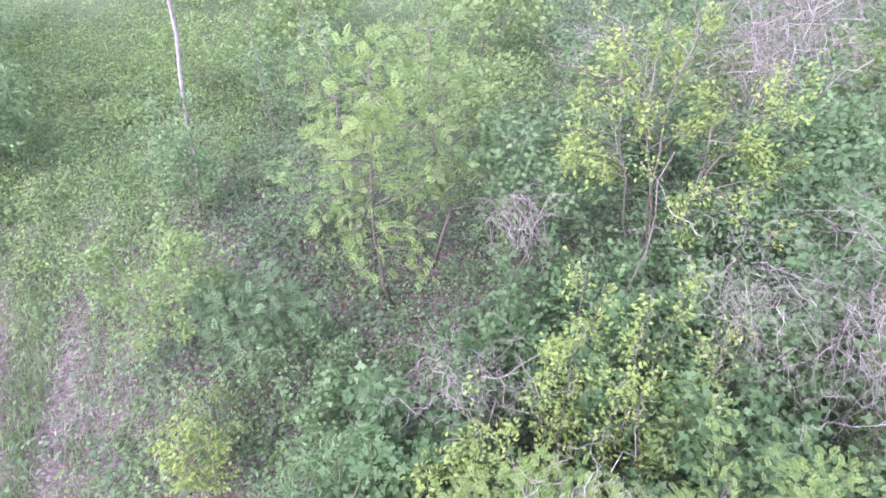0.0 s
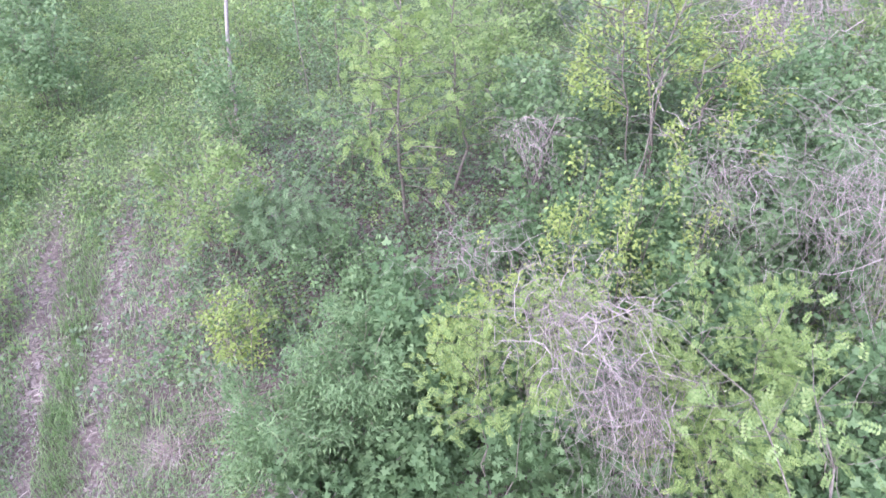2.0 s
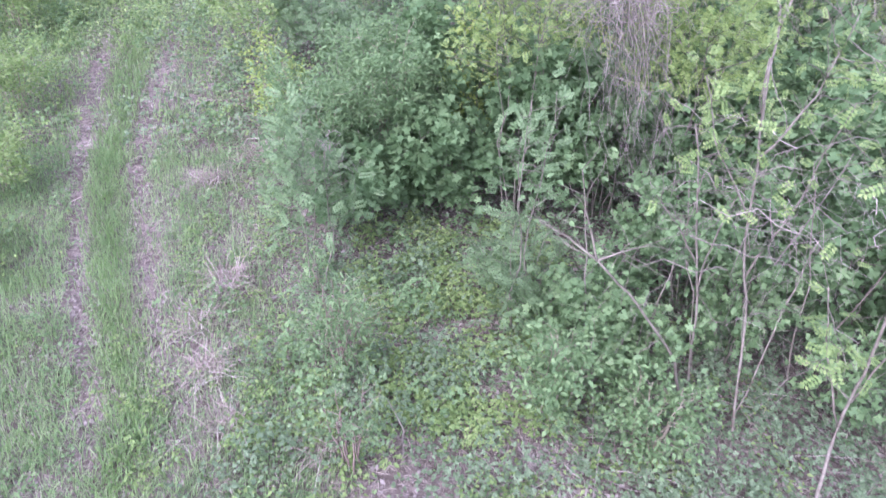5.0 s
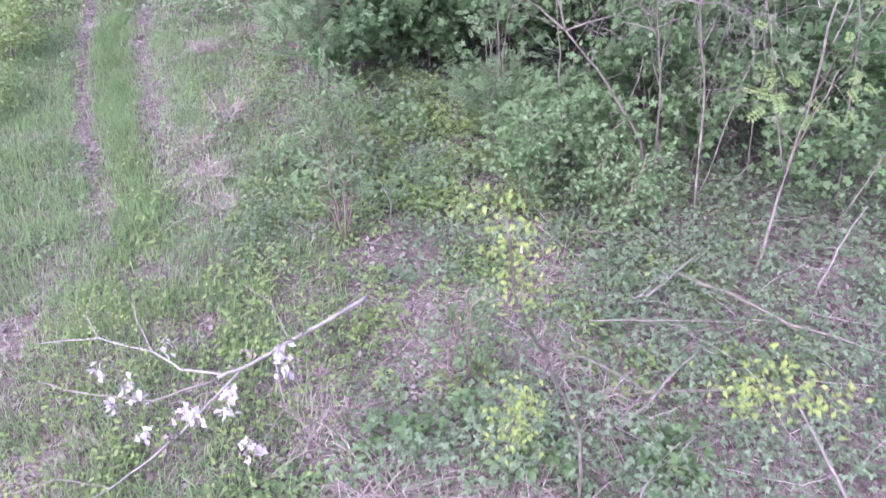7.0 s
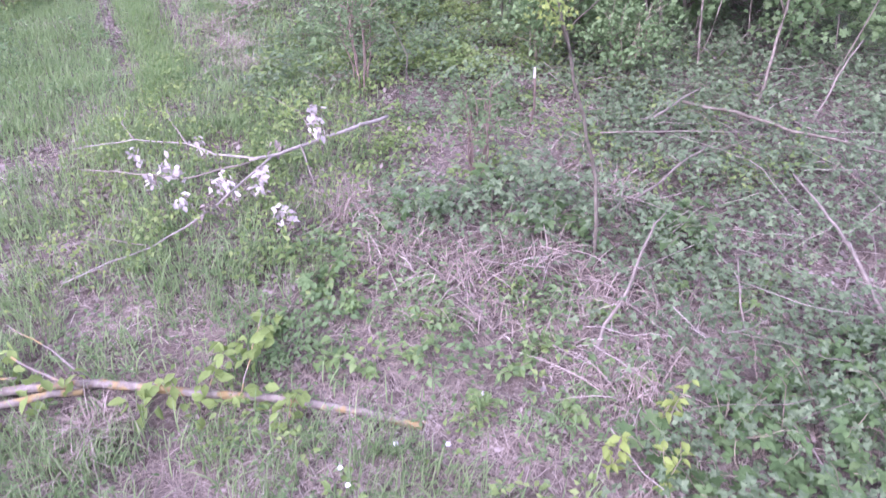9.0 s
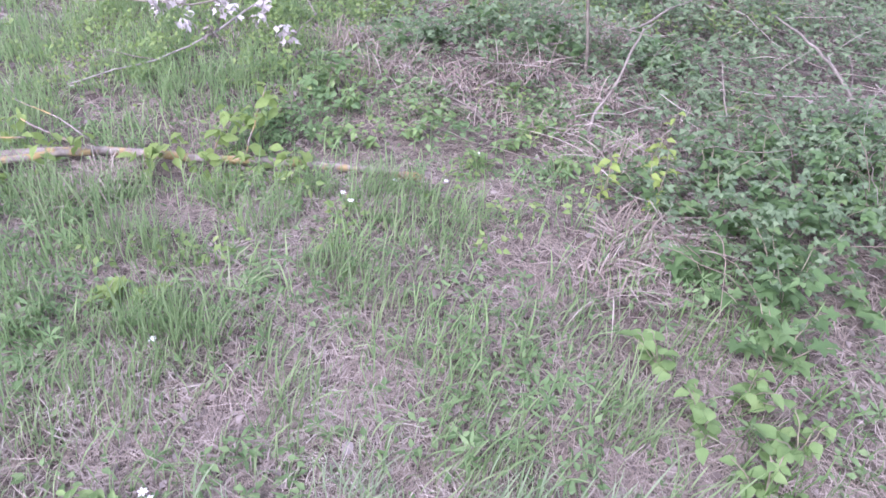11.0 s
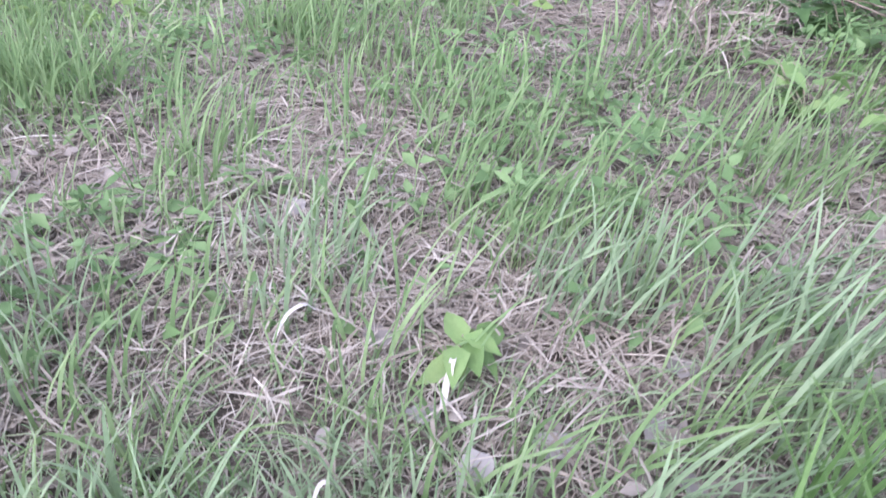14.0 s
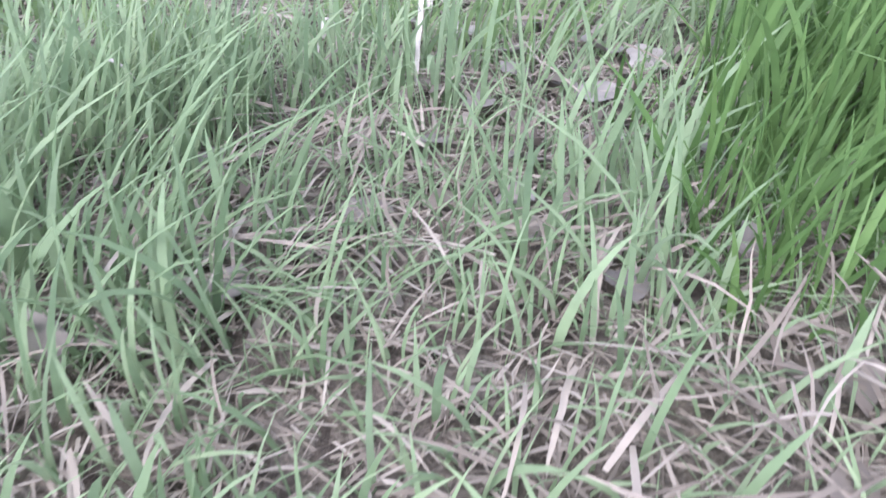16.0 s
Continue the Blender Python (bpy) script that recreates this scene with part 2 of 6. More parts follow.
# ---- mesh tools ----
def mesh_of(name, verts, faces, material):
    """Mesh from an (n, 3) array and either an (m, k) array or a list of faces."""
    me = bpy.data.meshes.new(name)
    verts = np.ascontiguousarray(verts, np.float32)
    if isinstance(faces, np.ndarray):
        k = faces.shape[1]
        me.vertices.add(len(verts))
        me.vertices.foreach_set("co", verts.ravel())
        me.loops.add(faces.size)
        me.loops.foreach_set("vertex_index", np.ascontiguousarray(faces, np.int32).ravel())
        me.polygons.add(len(faces))
        me.polygons.foreach_set("loop_start", np.arange(0, faces.size, k, dtype=np.int32))
        me.update(calc_edges=True)
    else:
        me.from_pydata(verts.tolist(), [], faces)
        me.update()
    me.materials.append(material)
    return me


def part(name, verts, faces, material, parent, label=""):
    ob = new(name, mesh_of(name, verts, faces, material))
    if parent is not None:
        ob.parent = parent
    return tagged(ob, label)


def thing(name, x, y, z, label, category, group=""):
    ob = new(name)
    ob.location = (x, y, z)
    ob.empty_display_size = 0.1
    return tagged(ob, label, category, group)


def smooth(e0, e1, v):
    t = np.clip((v - e0) / (e1 - e0), 0, 1)
    return t * t * (3 - 2 * t)


def wave(x, y, s, k=0.0):
    """Smooth pseudo-random field about -1 to 1 with features of roughly s metres."""
    u, v = np.asarray(x) / s, np.asarray(y) / s
    return (np.sin(2.1 * u + 1.3 * v + k) + np.sin(-1.7 * u + 2.6 * v + 1.9 * k + 1) + np.sin(3.3 * u + 0.7 * v - k + 2)
            + np.sin(0.6 * u - 3.7 * v + 2.3 * k + 4)) / 3.0


def gz(x, y):
    """Height of the ground."""
    x, y = np.asarray(x, float), np.asarray(y, float)
    near = smooth(-8.0, -5.0, y)
    z = 0.55 * smooth(3.5, 11.0, y) + 0.05 * near * wave(x, y, 1.7, 0.4) + 0.008 * wave(x, y, 0.35, 2.0)
    z = z + 0.16 * np.exp(-(((x - 0.3) / 0.75) ** 2 + ((y + 4.3) / 0.5) ** 2))
    z = z - 0.09 * smooth(-0.2, -1.6, x) * np.exp(-(((y + 6.0) / 1.3) ** 2))
    far = np.hypot(x, y)
    return z + 1.2 * smooth(30, 120, far) * wave(x, y, 40.0, 1.0)


def track_x(y):
    """Middle line of the left wheel rut, by y."""
    return np.interp(y, [-9, -6, -3.5, -1.5, -0.4, 1.2, 3.6, 6.0, 8.4, 12.0, 16.0, 21.0, 40],
                     [-3.4, -3.5, -3.6, -3.95, -4.6, -5.5, -6.7, -7.65, -8.45, -9.6, -10.6, -11.5, -15])


def rut_gap(y):
    return np.interp(y, [-4, -1.5, 1, 3.6, 6.5, 8, 14], [0.6, 0.85, 0.95, 1.0, 1.2, 1.5, 1.5])


def in_rut(x, y):
    a = x - track_x(y) + 0.06 * wave(x, y, 0.5, 3)
    fade = smooth(-3.2, -1.0, y)
    left = 0.8 * np.exp(-((a / 0.12) ** 2))
    right = np.exp(-(((a - rut_gap(y)) / 0.15) ** 2)) * np.interp(y, [1, 5], [0.45, 0.7]) * (0.6 + 0.4 * wave(x, y, 0.5, 61))
    return np.maximum(left, right) * fade * (0.35 + 0.65 * smooth(13.0, 7.0, y))


def lane_zone(x, y):
    """1 on the wheel track and its worn right verge, 0 away from it."""
    g = rut_gap(y)
    return np.exp(-(np.abs((x - track_x(y) - 0.75 * g) / (1.15 * g)) ** 4)) * smooth(-4.5, -2.5, y) * smooth(11.0, 6.0, y)


class Bundle:
    """Collects pieces into one mesh of triangles."""

    def __init__(self):
        self.v, self.f, self.n = [], [], 0

    def add(self, v, f):
        self.v.append(np.asarray(v, np.float32))
        self.f.append(np.asarray(f, np.int64) + self.n)
        self.n += len(v)

    def put(self, name, material, parent=None, label="", kind=""):
        if not self.n:
            return None
        return tagged(part(name, np.concatenate(self.v), np.concatenate(self.f), material, parent, label), kind=kind)


def tube(bundle, pts, r0, r1, sides=4, close=True):
    """A tapered round stick along points."""
    pts = np.asarray(pts, float)
    n = len(pts)
    d = np.gradient(pts, axis=0)
    d /= np.linalg.norm(d, axis=1, keepdims=True) + 1e-9
    ref = np.where(np.abs(d[:, 2:3]) > 0.9, [[1.0, 0, 0]], [[0, 0, 1.0]])
    u = np.cross(d, ref)
    u /= np.linalg.norm(u, axis=1, keepdims=True) + 1e-9
    w = np.cross(d, u)
    r = np.linspace(r0, r1, n)[:, None, None]
    a = np.linspace(0, 2 * math.pi, sides, endpoint=False)
    ring = pts[:, None] + r * (np.cos(a)[None, :, None] * u[:, None] + np.sin(a)[None, :, None] * w[:, None])
    i, j = np.meshgrid(np.arange(n - 1), np.arange(sides), indexing="ij")
    k = (j + 1) % sides
    q = np.stack([i * sides + j, i * sides + k, (i + 1) * sides + k, (i + 1) * sides + j], -1).reshape(-1, 4)
    f = np.concatenate([q[:, [0, 1, 2]], q[:, [0, 2, 3]]])
    v = ring.reshape(-1, 3)
    if close:
        v = np.concatenate([v, pts[:1], pts[-1:]])
        m, s = n * sides, np.arange(sides)
        s2 = (s + 1) % sides
        f = np.concatenate([f, np.stack([s2, s, 0 * s + m], 1), np.stack([s + m - sides, s2 + m - sides, 0 * s + m + 1], 1)])
    bundle.add(v, f)


def crooked(rng, a, b, n, jit, sag=0.0):
    """A crooked line from a to b."""
    a, b = np.asarray(a, float), np.asarray(b, float)
    t = np.linspace(0, 1, n)[:, None]
    p = a + (b - a) * t
    wob = rng.normal(0, 1, (n, 3)).cumsum(0)
    wob -= wob[0] + (wob[-1] - wob[0]) * t
    p = p + wob * jit * np.linalg.norm(b - a) / math.sqrt(n)
    p[:, 2] -= (sag * 4 * t * (1 - t))[:, 0]
    return p


# ---- leaf shapes: base at the origin, length 1 along +y, up +z ----
def shape_oval(width=0.5, fold=0.12):
    v = [(0, 0, 0), (width * 0.5, 0.38, fold), (0, 0.45, 0), (-width * 0.5, 0.38, fold), (0, 1, -0.08), (width * .36, .7, fold * .7), (-width * .36, .7, fold * .7)]
    f = [(0, 1, 2), (0, 2, 3), (2, 1, 5), (2, 5, 4), (2, 4, 6), (2, 6, 3)]
    return np.array(v, float), np.array(f)


def shape_lance(width=0.22):
    v = [(0, 0, 0), (width * 0.5, 0.4, 0.04), (-width * 0.5, 0.4, 0.04), (0, 1, -0.12)]
    return np.array(v, float), np.array([(0, 1, 2), (2, 1, 3)])


def shape_lobed():
    rim = [(0.12, -0.06, 0), (0.5, 0.08, .05), (0.25, 0.28, 0.0), (0.6, 0.56, .04), (0.22, 0.6, 0.02), (0, 1.0, -.06),
           (-0.22, 0.6, 0.02), (-0.6, 0.56, .04), (-0.25, 0.28, 0.0), (-0.5, 0.08, .05), (-0.12, -0.06, 0)]
    v = [(0, 0.3, -0.05)] + rim
    f = [(0, i, i + 1) for i in range(1, len(rim))]
    return np.array(v, float), np.array(f)


def join_shapes(items):
    vs, fs, n = [], [], 0
    for (v, f), (x, y, ang, s) in items:
        c, si = math.cos(ang), math.sin(ang)
        vv = v * s
        vv = np.stack([vv[:, 0] * c + vv[:, 1] * si + x, -vv[:, 0] * si + vv[:, 1] * c + y, vv[:, 2]], 1)
        vs.append(vv)
        fs.append(f + n)
        n += len(v)
    return np.concatenate(vs), np.concatenate(fs)


OVAL, LANCE, LOBED = shape_oval(0.55), shape_lance(), shape_lobed()
TRIFOLIATE = join_shapes([(shape_oval(0.7), (0, 0.35, 0, 0.65)), (shape_oval(0.7), (0.03, 0.33, 1.25, 0.55)), (shape_oval(0.7), (-0.03, 0.33, -1.25, 0.55)),
                          ((np.array([(-.012, 0, 0), (.012, 0, 0), (0, .36, 0)]), np.array([(0, 1, 2)])), (0, 0, 0, 1))])
_leaflet = (np.array([(0, 0, 0), (0.27, 0.5, 0.06), (-0.27, 0.5, 0.06), (0, 1, -.03)], float), np.array([(0, 1, 2), (2, 1, 3)]))
PINNATE = join_shapes([(_leaflet, (0, 0.22 + 0.15 * i, s * 1.25, 0.27)) for i in range(5) for s in (-1, 1)] + [(_leaflet, (0, 0.86, 0, 0.25))]
                      + [((np.array([(-.01, 0, 0), (.01, 0, 0), (0, .9, 0)]), np.array([(0, 1, 2)])), (0, 0, 0, 1))])
OVAL4 = (OVAL[0][:5], np.array([(0, 1, 2), (0, 2, 3), (2, 1, 4), (2, 4, 3)]))
LOBED6 = (np.array([(0, 0.25, -.05), (0.15, -.06, 0), (0.58, 0.35, .05), (0.2, 0.55, 0), (0, 1, -.06), (-0.2, 0.55, 0), (-0.58, 0.35, .05), (-0.15, -.06, 0)], float),
          np.array([(0, i, i + 1) for i in range(1, 7)]))
TRI_LIGHT = join_shapes([((OVAL4[0] * (1.3, 1, 1), OVAL4[1]), (0, 0.35, 0, 0.65)), ((OVAL4[0] * (1.3, 1, 1), OVAL4[1]), (0.03, 0.33, 1.25, 0.55)), ((OVAL4[0] * (1.3, 1, 1), OVAL4[1]), (-0.03, 0.33, -1.25, 0.55))])
DIAMOND = (np.array([(0, 0, 0), (0.3, 0.5, 0.08), (-0.3, 0.5, 0.08), (0, 1, -0.05)], float), np.array([(0, 1, 2), (2, 1, 3)]))
TRI_FAR = join_shapes([(DIAMOND, (0, 0.3, a, q)) for a, q in ((0, 0.7), (1.25, 0.6), (-1.25, 0.6))])
TUFT5 = join_shapes([(LANCE, (0, 0, a, 1.0)) for a in (-1.9, -0.9, 0.1, 1.0, 2.1)])


def strew(bundle, shape, pos, size, rng, tilt=0.6, out=None, droop=0.0):
    """Puts a copy of a leaf shape at every place, facing about up, turned at random (or along out), tipped by tilt."""
    v, f = shape
    pos = np.asarray(pos, float)
    n = len(pos)
    if not n:
        return
    size = np.broadcast_to(size, (n,)) * rng.uniform(0.7, 1.25, n)
    up = rng.normal(0, tilt, (n, 3)) + (0, 0, 1)
    up /= np.linalg.norm(up, axis=1, keepdims=True)
    ahead = rng.normal(0, 1, (n, 3)) if out is None else out + rng.normal(0, 0.45, (n, 3))
    ahead[:, 2] -= droop
    ahead -= (ahead * up).sum(1, keepdims=True) * up
    ahead /= np.linalg.norm(ahead, axis=1, keepdims=True) + 1e-9
    side = np.cross(ahead, up)
    w = (v[None, :, :1] * side[:, None] + v[None, :, 1:2] * ahead[:, None] + v[None, :, 2:] * up[:, None]) * size[:, None, None] + pos[:, None]
    ff = (f[None] + (np.arange(n) * len(v))[:, None, None]).reshape(-1, 3)
    bundle.add(w.reshape(-1, 3), ff)


def blades(bundle, pos, height, width, rng, lean=0.5, wind=(0.0, 0.0), seg=4, flat=False):
    """Grass blades: bent, tapered strips."""
    pos = np.asarray(pos, float)
    n = len(pos)
    if not n:
        return
    h = np.broadcast_to(height, (n,)) * rng.uniform(0.55, 1.2, n)
    w = np.broadcast_to(width, (n,)) * rng.uniform(0.6, 1.3, n)
    az = rng.uniform(0, 2 * math.pi, n)
    bend = np.abs(rng.normal(lean, 0.35 * lean + 0.08, n))
    d = np.stack([np.cos(az) * bend + wind[0], np.sin(az) * bend + wind[1], 0 * az], 1)
    side_az = az + math.pi / 2 + rng.normal(0, 0.5, n)
    side = np.stack([np.cos(side_az), np.sin(side_az), rng.normal(0, 0.25, n)], 1)
    t = np.linspace(0, 1, seg + 1)
    rise = np.full((n, 1), 0.0) + (t[None] - (0.42 * np.minimum(bend, 1.3) * 1.0)[:, None] * t[None] ** 2.4)
    go = 0.25 * t[None] + 0.75 * t[None] ** 2
    if flat:
        rise = 0.12 * np.sin(t[None] * rng.uniform(1, 4, (n, 1))) * rng.uniform(0.1, 1.2, (n, 1))
        go = t[None] + 0 * rise
        d = np.stack([np.cos(az), np.sin(az), 0 * az], 1)
    mid = pos[:, None] + h[:, None, None] * (go[..., None] * d[:, None])
    mid[..., 2] += h[:, None] * rise
    if flat:
        mid[..., :2] += (rng.normal(0, 0.16, (n, 1, 1)) * h[:, None, None]) * (t[None, :, None] ** 2) * side[:, None, :2]
    prof = np.array([0.75, 1.0, 0.85, 0.55, 0.0])[np.linspace(0, 4, seg + 1).round().astype(int)]
    half = 0.5 * w[:, None, None] * prof[None, :, None] * side[:, None]
    v = np.stack([mid - half, mid + half], 2)[:, :, :].reshape(n, -1, 3)
    k = 2 * (seg + 1)
    f = []
    for i in range(seg):
        a = 2 * i
        f.append((a, a + 1, a + 3))
        if i < seg - 1:
            f.append((a, a + 3, a + 2))
    f = np.array(f)
    bundle.add(v.reshape(-1, 3), (f[None] + (np.arange(n) * k)[:, None, None]).reshape(-1, 3))


def sow(rng, n, x0, x1, y0, y1, keep=None, z=0.0):
    """Random places on the ground in a rectangle; keep(x, y) gives the chance that one stays."""
    x, y = rng.uniform(x0, x1, n), rng.uniform(y0, y1, n)
    if keep is not None:
        ok = rng.uniform(0, 1, n) < keep(x, y)
        x, y = x[ok], y[ok]
    return np.stack([x, y, gz(x, y) + z], 1)


# ---- ground: one sheet to the horizon ----
def spread(lo, hi, step, far):
    core = np.arange(lo, hi + 1e-6, step)
    ext, s, e = [], step, 0.0
    while e < far:
        s *= 1.25
        e += s
        ext.append(e)
    ext = np.array(ext)
    return np.concatenate([(lo - ext)[::-1], core, hi + ext])


gx, gy = spread(-16, 14, 0.24, 2500), spread(-11, 26, 0.24, 2500)
GX, GY = np.meshgrid(gx, gy)
GZ = gz(GX, GY) - 0.035 * in_rut(GX, GY)
nx, ny = len(gx), len(gy)
ii = np.arange(ny - 1)[:, None] * nx + np.arange(nx - 1)[None]
gf = np.stack([ii, ii + 1, ii + nx + 1, ii + nx], -1).reshape(-1, 4)
ground = part("ground", np.stack([GX, GY, GZ], -1).reshape(-1, 3), gf, M_EARTH, None)
ground.data.polygons.foreach_set("use_smooth", np.ones(len(gf), bool))
tagged(ground, "pinkish grey leaf litter and soil under the plants", "ground", kind="structure")


# ---- shrubs and saplings ----
def shrub(name, label, category, x, y, h, r, shape, leaf_mat, leaf, count, seed, stems=5, bark=None, lean=(0.0, 0.0), low=0.25,
          up=0.55, thick=0.012, tilt=0.85, droop=0.0, group="", fill=1.0, spray=1):
    """Several crooked stems, side limbs, twigs, and leaves along the twigs."""
    rng = np.random.default_rng(seed)
    bark = bark or M_BARK
    root = thing(name, x, y, float(gz(x, y)), label, category, group)
    twigs, crown = Bundle(), Bundle()
    spots, outs = [], []
    for s in range(stems):
        az = 2 * math.pi * (s + rng.uniform(-0.3, 0.3)) / stems
        reach = r * rng.uniform(0.15, 0.6) if stems > 1 else 0.0
        foot = np.array([math.cos(az), math.sin(az), 0]) * min(0.12, r * 0.15) * (stems > 1) + (0, 0, -0.03)
        tip = np.array([math.cos(az) * reach + lean[0], math.sin(az) * reach + lean[1], h * rng.uniform(0.75, 1.0)])
        line = crooked(rng, foot, tip, 9, 0.05)
        b = Bundle()
        tube(b, line, thick * rng.uniform(0.8, 1.3), thick * 0.3, 6)
        b.put("stem", bark, root)
        nl = max(5, int(9 * h / 2.5 * (1.6 if stems == 1 else 1)))
        for q in range(nl):
            t = low + (1 - low) * (q + rng.uniform(0, 1)) / nl
            i = min(7, int(t * 8))
            base = line[i] + (line[i + 1] - line[i]) * (t * 8 - i)
            a2 = rng.uniform(0, 2 * math.pi) if stems == 1 else az + rng.normal(0, 1.2)
            ln = r * (1.05 - 0.65 * max(0, t - 0.35)) * rng.uniform(0.45, 1.0)
            d = np.array([math.cos(a2), math.sin(a2), up + rng.normal(0, 0.25)])
            d /= np.linalg.norm(d)
            end = base + d * ln
            end[2] = max(end[2], 0.08)
            limb = crooked(rng, base, end, 6, 0.08, -0.03 * ln)
            if stems <= 2:
                lb = Bundle()
                tube(lb, limb, thick * 0.42, thick * 0.14, 5)
                lb.put("limb", bark, root)
            else:
                tube(twigs, limb, thick * 0.42, thick * 0.14, 3, False)
            for k in range(3):
                j = rng.integers(1, 6)
                d3 = d + rng.normal(0, 0.75, 3)
                d3 /= np.linalg.norm(d3)
                e3 = limb[j] + d3 * ln * rng.uniform(0.2, 0.5)
                tw = crooked(rng, limb[j], e3, 3, 0.08)
                tube(twigs, tw, thick * 0.16, thick * 0.07, 3, False)
                spots.append(tw)
                outs.append(np.broadcast_to(d3, tw.shape))
            spots.append(limb[2:])
            outs.append(np.broadcast_to(d, limb[2:].shape))
    spots, outs = np.concatenate(spots), np.concatenate(outs)
    pick = np.repeat(rng.integers(0, len(spots), int(count * fill / spray)), spray)
    pos = spots[pick] + rng.normal(0, leaf * (0.75 if spray == 1 else 1.1), (len(pick), 3)) * (1, 1, 1 if spray == 1 else 1.5)
    pos[:, 2] = np.maximum(pos[:, 2], 0.05)
    strew(crown, shape, pos, leaf, rng, tilt, outs[pick].copy(), droop)
    twigs.put("fine_branching", bark, root, kind="stuff")
    crown.put("crown", leaf_mat, root)
    return root


